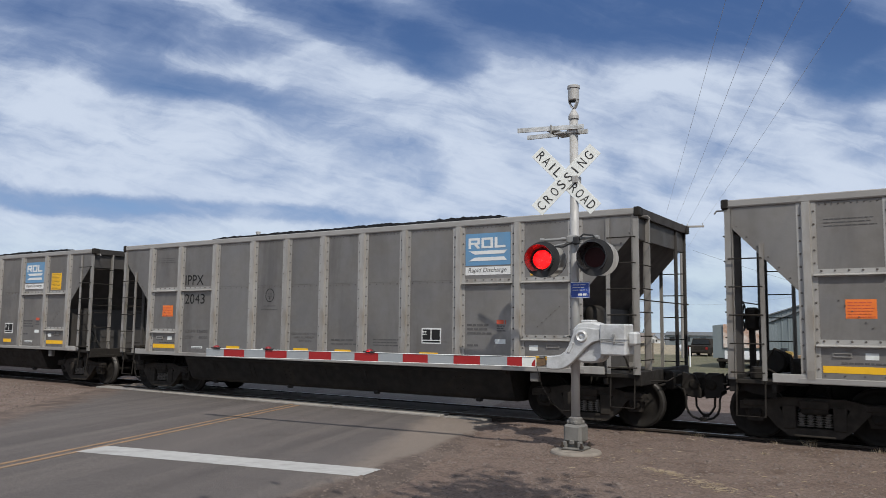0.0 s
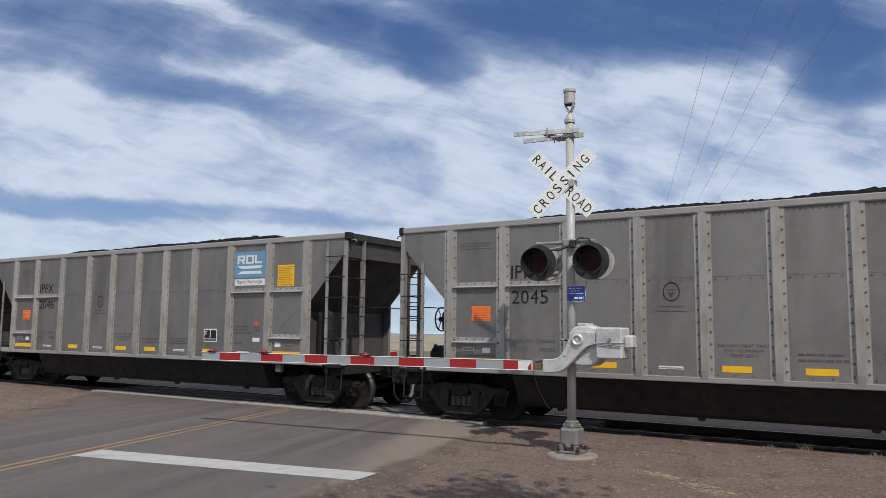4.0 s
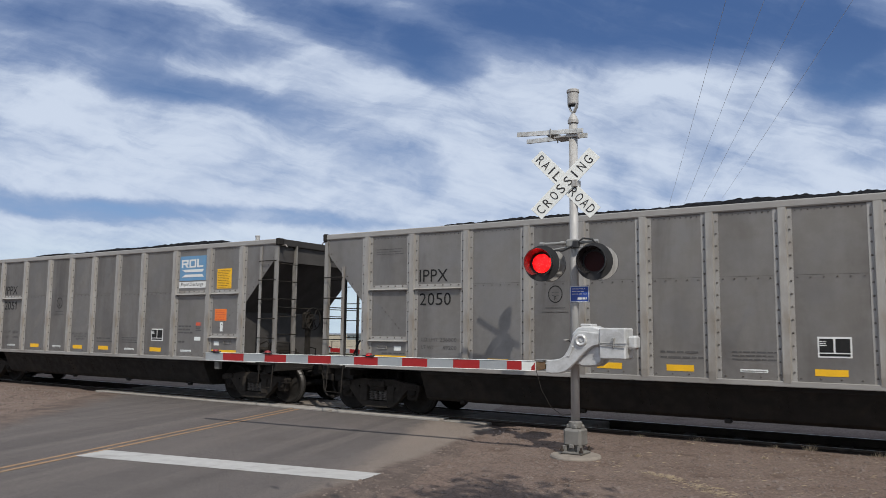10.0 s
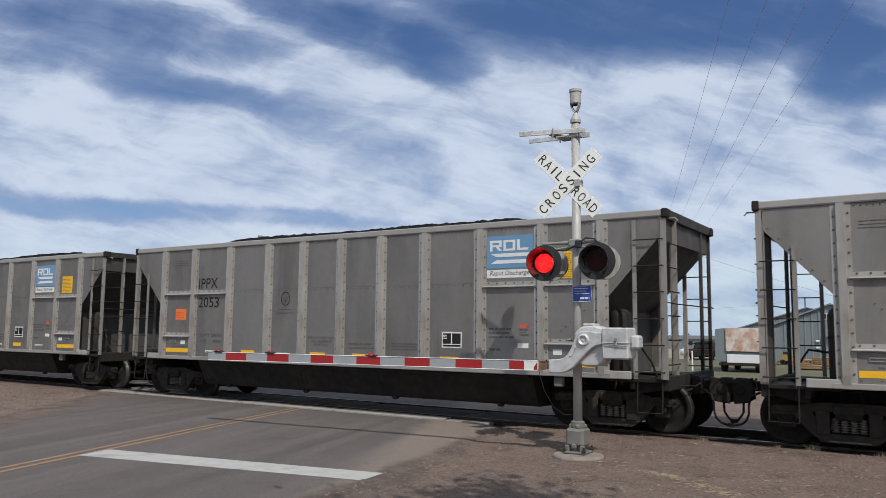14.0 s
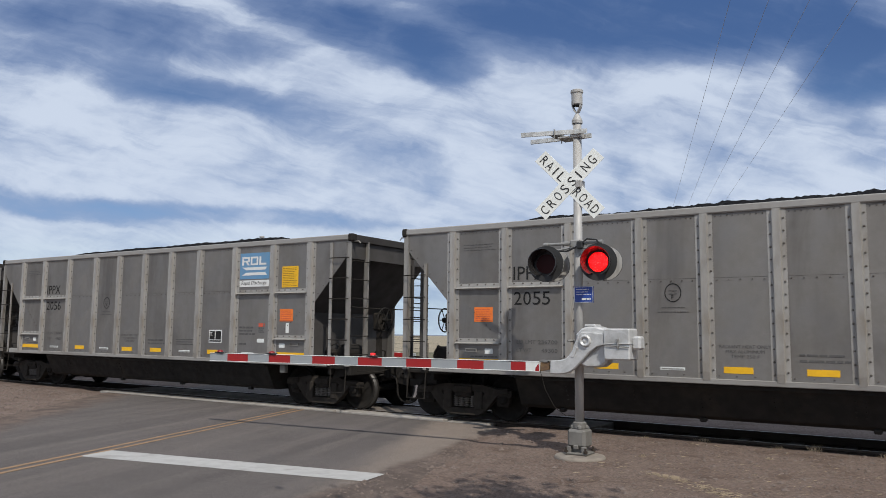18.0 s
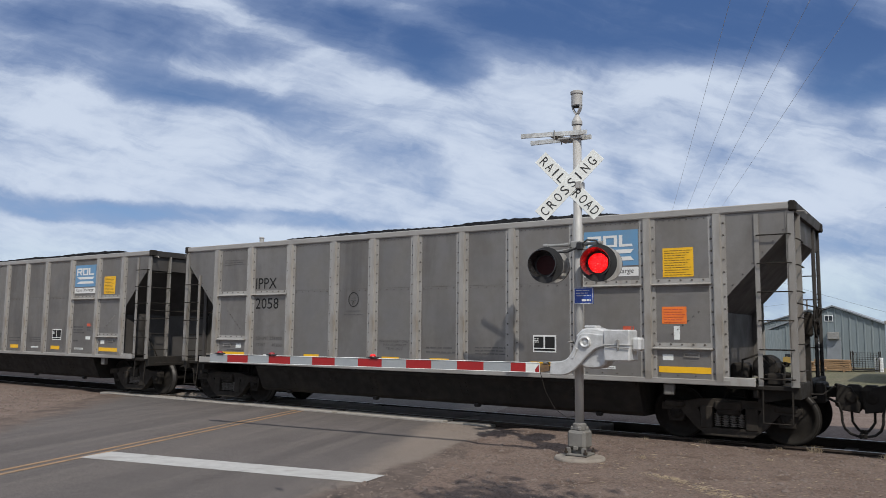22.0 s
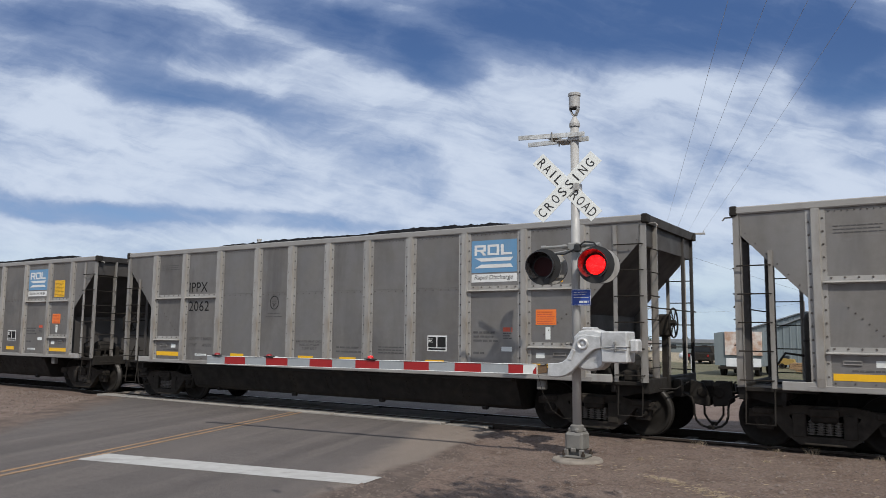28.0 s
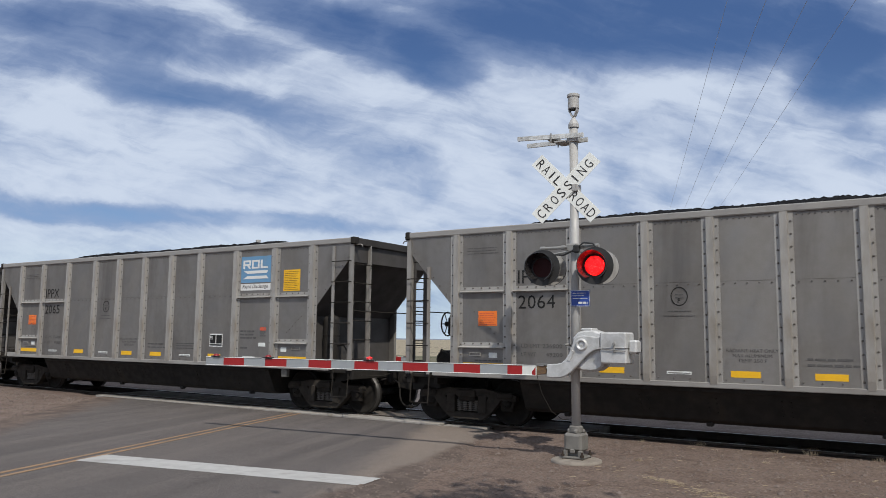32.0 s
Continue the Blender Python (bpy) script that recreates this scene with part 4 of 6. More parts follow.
def plate(x0, x1, z0, z1, y=SIDE - 0.004):
    return Shape().box(x0, x1, y, y + 0.003, z0, z1)


def decals(car, front_brake):
    """Painted signs and stickers on the near side."""
    sign = part("company_sign", plate(at(11.20), at(12.22), 3.02, 3.66), M["blue"], car, "faded blue square sign with white emblem")
    y = SIDE - 0.008
    white = []
    for x, w in ((11.27, 0.26), (11.57, 0.26), (11.87, 0.24)):          # three block shapes and a split bar under them
        white.append((x, w))
    for k, (x, w) in enumerate(white):
        s = Shape()
        X = at(x)
        if k < 2:
            low = 3.36 if k else 3.44
            s.box(X, X + 0.055, y, y + 0.003, 3.36, 3.57).box(X + 0.055, X + w, y, y + 0.003, 3.525, 3.57)
            s.box(X + 0.055, X + w, y, y + 0.003, low, low + 0.04).box(X + w - 0.055, X + w, y, y + 0.003, low + 0.04, 3.525)
            if not k:
                s.prism([(X + 0.13, 3.44), (X + w - 0.06, 3.36), (X + w + 0.01, 3.36), (X + 0.2, 3.44)], y, y + 0.003, "y")
        else:
            s.box(X, X + 0.06, y, y + 0.003, 3.36, 3.57).box(X + 0.06, X + w, y, y + 0.003, 3.36, 3.405)
        part("emblem_block", s, M["white"], sign)
    for z, e in ((3.21, 0), (3.11, 1)):
        a, b = at(11.28), at(12.14)
        pts = [(a, z + 0.1), (b, z + 0.1), (b - 0.06, z + 0.03), (a + 0.14, z + 0.03)] if not e else [(a + 0.14, z + 0.07), (b - 0.06, z + 0.07), (b, z), (a, z)]
        part("emblem_bar", Shape().prism(pts, y, y + 0.003, "y"), M["white"], sign)
    slogan = part("slogan_plate", plate(at(11.20), at(12.22), 2.83, 2.99), M["white"], car, "white strip with dark lettering")
    part("lettering", letters("Rapid Discharge", 0.088, 0.86, 0.2), M["faded"], slogan, "slanted dark words").location = (at(11.27), y, 2.885)
    yel = part("placard", plate(at(12.65), at(13.175), 2.79, 3.29), M["yellow"], car, "yellow placard with rows of dark writing")
    part("lettering", bars(at(12.68), at(13.15), 2.82, 3.28, 11, y, 0.3, 0.22), M["placardink"], yel)
    o = at(12.62) if front_brake else at(1.78)
    org = part("placard", plate(o, o + 0.42, 1.99, 2.28), M["orange"], car, "orange sticker with dark writing")
    part("lettering", bars(o + 0.03, o + 0.4, 2.01, 2.27, 6, y, 0.2, 0.25), M["redink"], org)
    box = part("data_box", plate(at(10.15), at(10.625), 1.45, 1.77), M["white"], car, "black stencil box framed in white")
    part("field", plate(at(10.175), at(10.37), 1.53, 1.74, y), M["ink"], box)
    part("field", plate(at(10.40), at(10.6), 1.53, 1.74, y), M["ink"], box)
    part("field", plate(at(10.175), at(10.6), 1.475, 1.51, y), M["ink"], box)
    part("lettering", bars(at(10.18), at(10.28), 1.63, 1.72, 3, y - 0.004, 0.2, 0.5), M["white"], box)
    # reflector stripes along the sill
    for x, w in ((4.29, 0.46), (6.55, 0.46), (7.8, 0.46), (10.1, 0.46)):
        part("reflector", plate(at(x), at(x + w), 1.165, 1.27), M["yellow"], car, "yellow reflector stripe")
    for x in (1.44, 12.55):
        part("reflector", plate(at(x), at(x + 0.9), 1.16, 1.265), M["yellow"], car, "long yellow reflector stripe")
    for x in (2.98, 5.5, 9.0, 11.35):
        stripe = part("reflector", plate(at(x), at(x + 0.42), 1.185, 1.235), M["signwhite"], car, "white reflector stripe")
        part("lettering", plate(at(x + 0.02), at(x + 0.40), 1.2, 1.215, y), M["galv"], stripe)
    for x, z, w, h in ((2.02, 1.37, 0.18, 0.10), (12.62, 1.37, 0.18, 0.1), (11.88, 1.48, 0.23, 0.09)):
        part("label", plate(at(x), at(x + w), z, z + h), M["signwhite"], car, "small white label")
    if front_brake:
        part("label", plate(at(12.82), at(12.92), 1.72, 1.95), M["signwhite"], car, "small white label")
    part("lettering", bars(at(11.92), at(12.12), 1.86, 1.95, 1, ragged=0, thick=0.9), M["redink"], car, "small faded red writing")
    part("lettering", bars(at(11.92), at(12.12), 1.72, 1.86, 3), M["faded"], car)
    part("lettering", bars(at(11.25), at(11.8), 1.66, 1.90, 3), M["faded"], car, "faded rows of writing")
    part("lettering", bars(at(11.25), at(11.5), 1.42, 1.5, 1), M["faded"], car)
    for x, rows in ((7.62, 2), (8.8, 3)):
        part("lettering", bars(at(x) + 0.08, at(x) + 0.85, 1.38, 1.56, rows, thick=0.35), M["faded"], car, "faded rows of writing")
    for text, w, z in (("RADIANT HEAT ONLY", 0.80, 1.575), ("MAX ALUMINUM", 0.60, 1.495), ("TEMP 250 F", 0.45, 1.415)):
        part("lettering", letters(text, 0.054, w), M["faded"], car, "faded dark stencilled words").location = (at(6.89) - w / 2, SIDE - 0.006, z)
    for x, z in ((1.58, 1.40), (12.98, 1.425)):
        slot = Shape().box(at(x), at(x) + 0.26, SIDE - 0.022, SIDE, z, z + 0.016).box(at(x), at(x) + 0.26, SIDE - 0.022, SIDE, z + 0.05, z + 0.066)
        slot.box(at(x), at(x) + 0.012, SIDE - 0.022, SIDE, z + 0.016, z + 0.05).box(at(x) + 0.248, at(x) + 0.26, SIDE - 0.022, SIDE, z + 0.016, z + 0.05)
        part("card_holder", slot, M["post"], car, "narrow metal card holder")
    part("lettering", bars(at(1.52), at(2.25), 3.42, 3.58, 3, ragged=0.15, thick=0.2), M["faded"], car, "faded rows of writing")
    part("lettering", bars(at(1.7), at(2.3), 1.30, 1.35, 1), M["faded"], car)
    cx, cz = at(5.74), 2.50
    ring = Shape()
    turns = [i * math.pi / 12 for i in range(24)]
    ring.verts = [(cx + r * math.cos(t), y_, cz + r * 1.12 * math.sin(t)) for t in turns for r, y_ in ((0.13, SIDE - 0.003), (0.145, SIDE - 0.003), (0.145, SIDE - 0.006), (0.13, SIDE - 0.006))]
    ring.faces = [(4 * i + j, 4 * i + (j + 1) % 4, 4 * ((i + 1) % 24) + (j + 1) % 4, 4 * ((i + 1) % 24) + j) for i in range(24) for j in range(4)]
    part("stencil_ring", ring, M["ink"], car, "black stencilled ring")
    part("lettering", bars(cx - 0.07, cx + 0.07, 2.47, 2.58, 2, ragged=0, thick=0.3), M["faded"], car)
    part("lettering", letters("F", 0.08), M["ink"], car, "dark stencilled letter").location = (cx - 0.025, SIDE - 0.006, 2.385)
    part("lettering", bars(cx - 0.2, cx + 0.2, 2.24, 2.27, 1, ragged=0), M["faded"], car)
    part("lettering", bars(cx - 0.27, cx + 0.27, 2.16, 2.19, 1, ragged=0), M["faded"], car)
    for text, x, z, h, w, m in (("IPPX", 2.66, 2.80, 0.265, 0.70, "ink"), ("LD LMT", 2.73, 1.58, 0.075, 0.4, "faded"), ("LT WT", 2.73, 1.42, 0.075, 0.31, "faded")):
        ob = part("lettering", letters(text, h, w), M[m], car, "dark stencilled lettering")
        ob.location = (at(x), SIDE - 0.006, z)
    for ob in car.children_recursive:
        if ob.name.startswith("lettering"):
            tagged(ob, kind="stuff")


def coal_heap(seed):
    s = Shape()
    nx, ny = 240, 34
    for i in range(nx + 1):
        r = 1.0 + 12.9 * i / nx
        lump = min(1, max(0, (r - 0.9) / 1.9)) * min(1, max(0, (12.9 - r) / 1.9))
        lump = lump * lump * (3 - 2 * lump)
        crest = 0.34 + 0.07 * noise.noise((r * 0.35 + seed * 3.1, seed, 0)) + 0.02 * noise.noise((r * 1.3, seed, 4))
        for j in range(ny + 1):
            y = -1.48 + 2.96 * j / ny
            z = 3.68 + 0.06 * lump + (crest + 0.14) * lump * max(0, 1 - (abs(y) / 1.42) ** 1.6)
            z += 0.03 * noise.noise((r * 4.1, y * 4.1, seed)) + 0.035 * noise.noise((r * 11.7, y * 11.7, seed + 5))
            s.verts.append((at(r), y, z + 0.055 * abs(noise.noise((r * 31.0, y * 31.0, seed)))))
    for i in range(nx):
        for j in range(ny):
            k = i * (ny + 1) + j
            s.faces.append((k, k + ny + 1, k + ny + 2, k + 1))
    return s.mesh("coal_load", M["coal"])


NUMBERS = [2042, 2043, 2044, 2045, 2046] + list(range(2048, 2067))
FRONT_BRAKE = {2050, 2051, 2052, 2056, 2057, 2058, 2061, 2062, 2063}
FACE = "0123456789"
CARS, LOADS = [], []


def build_train():
    kinds = {True: build_car(True), False: build_car(False)}
    fresh = {True: True, False: True}
    digits = {d: letters(d, 0.255, 0.085 if d == "1" else 0.165).mesh("digit", M["ink"]) for d in FACE}
    one = Shape().prism([(0.05, 0), (0.085, 0), (0.085, 0.255), (0.06, 0.255), (0.0, 0.205), (0.0, 0.165), (0.05, 0.205)], -0.001, 0.001, "y")
    digits["1"] = one.mesh("digit", M["ink"])
    small = {d: letters(d, 0.075, 0.055).mesh("digit", M["faded"]) for d in FACE}
    heaps = [coal_heap(k) for k in range(4)]
    for k, number in enumerate(NUMBERS):
        front = number in FRONT_BRAKE
        home = pose(-330.0 - k, 0, 0)
        car = kinds[front] if fresh[front] else copy_thing(kinds[front], home)
        fresh[front] = False
        CARS.append(car)
    for k, (car, number) in enumerate(zip(CARS, NUMBERS)):
        for i, d in enumerate(str(number)):
            ob = part("digit", digits[d], None, car)
            ob.location = (at(2.67) + 0.2 * i, SIDE - 0.006, 2.32)
        weights = (str(236700 + 100 * (k % 2)), str(49200 + 100 * ((k + 1) % 2)))
        for text, x, z in ((weights[0], 3.18, 1.58), (weights[1], 3.25, 1.42)):
            for i, d in enumerate(text):
                ob = part("digit", small[d], None, car)
                ob.location = (at(x) + 0.068 * i, SIDE - 0.006, z)
        load = new("coal_load", heaps[k % 4])
        tagged(load, "heaped black coal load in a hopper car", "coal", "coal loads of the train")
        LOADS.append(load)


build_train()

# ---- the crossing signals ----
FLASHERS = []


def lamp_unit(sig, x, y, z, k, timed):
    """A flashing lamp: k = -1 faces the near road, 1 the far one."""
    u = new("flasher")
    u.parent = sig
    u.location = (x, y, z)
    tagged(u, "round black flashing light with a hood")
    u.rotation_euler.z = radians(9)
    # everything is built facing -y, then turned
    turn = Matrix.Rotation(math.pi if k > 0 else 0.0, 4, "Z") @ Matrix.Scale(0.94 if k > 0 else 1.0, 4)
    disc = Shape().lathe([(0.0, 0.155), (0.0, 0.28), (-0.012, 0.285), (-0.012, 0.155)], (0, 0, 0), (0, 1, 0), 36).move(turn)
    part("background_disc", disc, M["hood"], u, "black backing disc")
    back = Shape().lathe([(0.004, 0.05), (0.004, 0.283), (0.014, 0.283), (0.02, 0.19)], (0, 0, 0), (0, 1, 0), 36).move(turn)
    part("disc_back", back, M["silver"], u, "pale painted back of the disc")
    can = Shape().lathe([(0.0, 0.15), (0.03, 0.165), (0.09, 0.15), (0.12, 0.09), (0.125, 0.0)], (0, 0, 0), (0, 1, 0), 28).move(turn)
    part("lamp_housing", can, M["silver"], u, "silver lamp housing", True)
    visor = Shape().lathe([(-0.01, 0.185), (-0.25, 0.225), (-0.25, 0.217), (-0.01, 0.175)], (0, 0, 0), (0, 1, 0), 36, 310, 295).move(turn)
    part("visor", visor, M["visor"], u)
    part("lens", Shape().lathe([(-0.012, 0.0), (-0.012, 0.15), (-0.002, 0.155), (0.0, 0.158)], (0, 0, 0), (0, 1, 0), 28).move(turn), M["lens"], u, "dark red lens")
    if timed is not None:
        lit = Shape().lathe([(0.0, 0.0), (0.003, 0.10), (0.008, 0.14), (0.012, 0.15), (0.02, 0.15), (0.02, 0.0)], (0, 0, 0), (0, 1, 0), 28).move(turn)
        ob = part("lit_disc", lit, M["lit"], u, "glowing red light-emitting disc")
        FLASHERS.append((ob, timed, k))


def crossbuck(sig, y, z, k):
    """Two white blades with black words."""
    turn = Matrix.Rotation(math.pi if k > 0 else 0.0, 4, "Z")
    c = new("crossbuck")
    c.parent = sig
    c.matrix_basis = Matrix.Translation((-0.10, y, z)) @ Matrix.Rotation(radians(16.8), 4, "Z") @ turn
    tagged(c, "white crossbuck sign with black lettering")
    for i, (words, slope) in enumerate(((("RAIL", "ROAD"), 1), (("CROS", "SING"), -1))):
        lean = Matrix.Rotation(radians(46 * slope), 4, "Y")
        d = -0.012 - 0.016 * i
        part("blade", Shape().box(-0.66, 0.66, d - 0.004, d + 0.004, -0.118, 0.118, 0.002).move(lean), M["signwhite"], c)
        for text, x0, pitch in ((words[0], -0.605, 0.128 if i == 0 else 0.151), (words[1], 0.135 if i == 0 else 0.012, 0.128 if i == 0 else 0.151)):
            s = Shape()
            for k2, ch in enumerate(text):
                one = letters(ch, 0.15, 0.024 if ch == "I" else 0.095)
                one.move(Matrix.Translation((x0 + pitch * k2 + (0.03 if ch == "I" else 0), d - 0.007, -0.075)))
                s.add(one.verts, one.faces)
            part("lettering", s.move(lean), M["letterblack"], c, "black block letters")
    return c


def signal(x, y, facing, arm_tip, timed, rise=0.0):
    """A crossing signal: mast, bell, crossbuck, flashers and gate. facing 0 looks towards -y, 180 the other way."""
    sig = new("crossing_signal")
    sig.matrix_basis = pose(x, y, rise, 0, 0, facing)
    tagged(sig, "silver crossing signal mast with crossbuck, red flashing lights and lowered gate", "crossing signal", "crossing signals")
    part("foundation", Shape().lathe([(-0.3, 0.39), (-0.012, 0.385), (0.012, 0.37), (0.02, 0.34), (0.03, 0.2), (0.036, 0.0)], (0, 0, 0), (0, 0, 1), 40), M["footing"], sig, "round concrete footing")
    base = Shape().box(-0.145, 0.145, -0.145, 0.145, 0.14, 0.41, 0.03)
    base.box(-0.175, 0.175, -0.175, 0.175, 0.035, 0.07, 0.01).box(-0.09, 0.09, -0.09, 0.09, 0.06, 0.15)
    base.box(-0.115, 0.115, -0.16, -0.14, 0.17, 0.38, 0.01).box(-0.04, 0.04, -0.17, -0.14, 0.12, 0.18, 0.01)
    for bx in (-0.12, 0.12):
        base.box(bx - 0.035, bx + 0.035, -0.16, -0.09, 0.06, 0.16, 0.01)
    for a in (0.4, 2.0, 3.5, 5.1):
        base.box(0.10 * math.cos(a) - 0.035, 0.10 * math.cos(a) + 0.035, 0.10 * math.sin(a) - 0.035, 0.10 * math.sin(a) + 0.035, 0.40, 0.47, 0.02)
    part("junction_base", base, M["base"], sig, "grey cast junction base")
    for i in range(4):
        bx, by = (0.155 if i % 2 else -0.155), (0.155 if i > 1 else -0.155)
        part("anchor_bolt", Shape().tube((bx, by, 0.03), (bx, by, 0.14), 0.017, n=6).tube((bx, by, 0.068), (bx, by, 0.10), 0.034, n=6), M["rail"], sig)
    part("mast", Shape().tube((0, 0, 0.3), (0, 0, 5.2), 0.068, n=24), M["silver"], sig, "silver-painted round mast", True)
    part("mast_collar", Shape().lathe([(0.42, 0.07), (0.42, 0.105), (0.50, 0.105), (0.52, 0.072)], (0, 0, 0), (0, 0, 1), 20), M["base"], sig)
    part("finial", Shape().lathe([(5.16, 0.07), (5.16, 0.085), (5.21, 0.085), (5.24, 0.072), (5.33, 0.024), (5.355, 0.02), (5.355, 0.0)], (0, 0, 0), (0, 0, 1), 20), M["silver"], sig, "pinched bell mount")
    for k in (-1, 1):
        strap = Shape().soft_prism([(k * 0.004, 5.33), (k * 0.03, 5.345), (k * 0.07, 5.43), (k * 0.078, 5.475), (k * 0.066, 5.475), (k * 0.056, 5.435)], -0.045, 0.045, 0.003)
        part("bell_strap", strap, M["silver"], sig)
    # black disc added for the shade in the bell's open underside
    part("bell_hollow_shade", Shape().lathe([(5.452, 0.0), (5.452, 0.07), (5.459, 0.07)], (0, 0, 0), (0, 0, 1), 20), M["hood"], sig, "black disc in place of the shaded hollow under the bell")
    part("bell", Shape().lathe([(5.46, 0.0), (5.46, 0.075), (5.475, 0.088), (5.655, 0.088), (5.66, 0.1), (5.70, 0.1), (5.71, 0.085), (5.71, 0)], (0, 0, 0), (0, 0, 1), 26), M["silver"], sig, "grey electronic bell")
    # two spare blades clamped across the mast
    for a, b in (((0.20, -0.09, 5.0), (-0.94, -0.10, 5.075)), ((0.20, 0.09, 4.965), (-0.98, 0.33, 5.055))):
        a, b = Vector(a), Vector(b)
        blade = Shape().add([p + Vector((0, d, e)) for p in (a, b) for d, e in ((-0.018, -0.035), (0.018, -0.035), (0.018, 0.035), (-0.018, 0.035))],
                            ((0, 1, 2, 3), (4, 7, 6, 5), (0, 4, 5, 1), (1, 5, 6, 2), (2, 6, 7, 3), (3, 7, 4, 0)))
        part("blank_blade", blade, M["peeling"], sig, "peeling white blade seen edge-on")
    part("blade_bracket", Shape().box(-0.42, -0.26, -0.11, 0.14, 4.99, 5.03, 0.008).tube((-0.34, -0.12, 4.94), (-0.34, -0.12, 5.09), 0.012, n=6).tube((-0.34, 0.16, 4.92), (-0.34, 0.16, 5.05), 0.012, n=6), M["galv"], sig)
    part("clamp", Shape().box(-0.28, -0.10, -0.13, 0.16, 4.925, 4.95, 0.005).box(-0.085, 0.085, -0.085, 0.085, 4.92, 5.02, 0.01), M["silver"], sig)
    crossbuck(sig, -0.085, 4.18, -1)
    part("crossbuck_bracket", Shape().box(-0.09, 0.09, -0.09, 0.08, 4.12, 4.24, 0.01), M["silver"], sig)
    # crossarm of the flashers
    arm = Shape().tube((-0.54, -0.06, 3.245), (0.42, -0.06, 3.25), 0.024, n=10).box(-0.1, 0.1, -0.1, 0.1, 3.17, 3.30, 0.02)
    arm.tube((-0.52, -0.06, 3.27), (-0.52, -0.06, 3.02), 0.022, n=8).tube((0.39, -0.06, 3.27), (0.39, -0.06, 3.02), 0.022, n=8)
    for x_ in (-0.52, 0.39, -0.16, 0.15):            # collars where the pipes meet
        arm.tube((x_ - 0.035, -0.06, 3.247), (x_ + 0.035, -0.06, 3.247), 0.034, n=10)
    part("flasher_crossarm", arm, M["galv"], sig)
    part("arm_brace", Shape().tube((-0.05, -0.08, 3.18), (-0.45, -0.12, 3.12), 0.016, n=8).tube((0.05, -0.08, 3.18), (0.36, -0.12, 3.13), 0.016, n=8).box(-0.5, -0.42, -0.15, -0.05, 3.06, 3.14, 0.01).box(0.34, 0.44, -0.15, -0.05, 3.06, 3.14, 0.01), M["galv"], sig)
    part("clamp_bolt", Shape().tube((-0.08, -0.14, 3.2), (-0.08, 0.1, 3.2), 0.014, n=6).tube((0.08, -0.14, 3.27), (0.08, 0.1, 3.27), 0.014, n=6), M["base"], sig)
    part("terminal_box", Shape().box(0.03, 0.13, -0.15, -0.07, 3.15, 3.27, 0.015), M["hood"], sig)
    part("cable", Shape().path([(-0.46, -0.1, 3.12), (-0.38, -0.13, 3.09), (-0.26, -0.12, 3.13), (-0.14, -0.12, 3.12), (0.0, -0.13, 3.17), (0.08, -0.14, 3.21), (0.2, -0.12, 3.30), (0.34, -0.1, 3.28), (0.4, -0.08, 3.2)], 0.014), M["hood"], sig, "black looped cable")
    for dx, which in ((-0.47, 0), (0.40, 1)):
        lamp_unit(sig, dx, -0.17, 2.93, -1, which if timed else None)
        lamp_unit(sig, dx, 0.10, 2.93, 1, None if timed else which)
    plate_ = part("notice_plate", Shape().box(-0.04, 0.28, -0.085, -0.078, 2.32, 2.57, 0.002), M["signblue"], sig, "blue enamel notice with white writing")
    for z in (2.328, 2.562):
        part("border", Shape().box(-0.032, 0.272, -0.088, -0.085, z - 0.004, z + 0.004), M["white"], plate_)
    for x_ in (-0.03, 0.27):
        part("border", Shape().box(x_ - 0.004, x_ + 0.004, -0.088, -0.085, 2.332, 2.558), M["white"], plate_)
    part("lettering", bars(0.0, 0.24, 2.44, 2.56, 3, -0.089, 0.3, 0.22), M["white"], plate_)
    part("lettering", bars(0.09, 0.24, 2.36, 2.40, 1, -0.089, 0, 0.8), M["white"], plate_)
    # gate mechanism
    part("gate_housing", Shape().box(0.51, 0.91, -0.30, 0.06, 1.47, 1.93, 0.02), M["cast"], sig, "pale metal gate machine box")
    part("housing_lid", Shape().box(0.50, 0.92, -0.315, 0.07, 1.70, 1.712, 0.004), M["silver"], sig)
    part("latch", Shape().box(0.72, 0.75, -0.325, -0.29, 1.63, 1.79, 0.01).tube((0.51, -0.32, 1.69), (0.91, -0.32, 1.66), 0.008, n=6).tube((0.735, -0.31, 1.76), (0.735, -0.345, 1.76), 0.022, n=8), M["galv"], sig)
    part("counter_shaft", Shape().box(0.91, 1.04, -0.22, 0.0, 1.62, 1.82, 0.03), M["cast"], sig)
    body = Shape().soft_prism([(0.02, 1.5), (0.03, 1.84), (0.12, 1.93), (0.22, 1.96), (0.36, 1.96), (0.52, 1.91), (0.52, 1.66), (0.50, 1.56), (0.53, 1.48), (0.50, 1.41), (0.42, 1.355), (0.32, 1.34), (0.18, 1.345), (0.08, 1.39)], -0.19, 0.12, 0.03)
    body.box(0.16, 0.34, -0.17, 0.08, 1.95, 1.99, 0.015)
    part("gear_case", body, M["cast"], sig, "pale cast gear case")
    lever = Shape().soft_prism([(-0.37, 1.24), (-0.36, 1.43), (-0.20, 1.445), (-0.12, 1.465), (-0.06, 1.51), (0.0, 1.60), (0.05, 1.72), (0.09, 1.82), (0.15, 1.87), (0.24, 1.88), (0.50, 1.85), (0.50, 1.68), (0.40, 1.655),
                                (0.33, 1.61), (0.26, 1.55), (0.18, 1.47), (0.10, 1.385), (0.02, 1.31), (-0.06, 1.26), (-0.15, 1.235), (-0.26, 1.23)], -0.27, -0.19, 0.014)
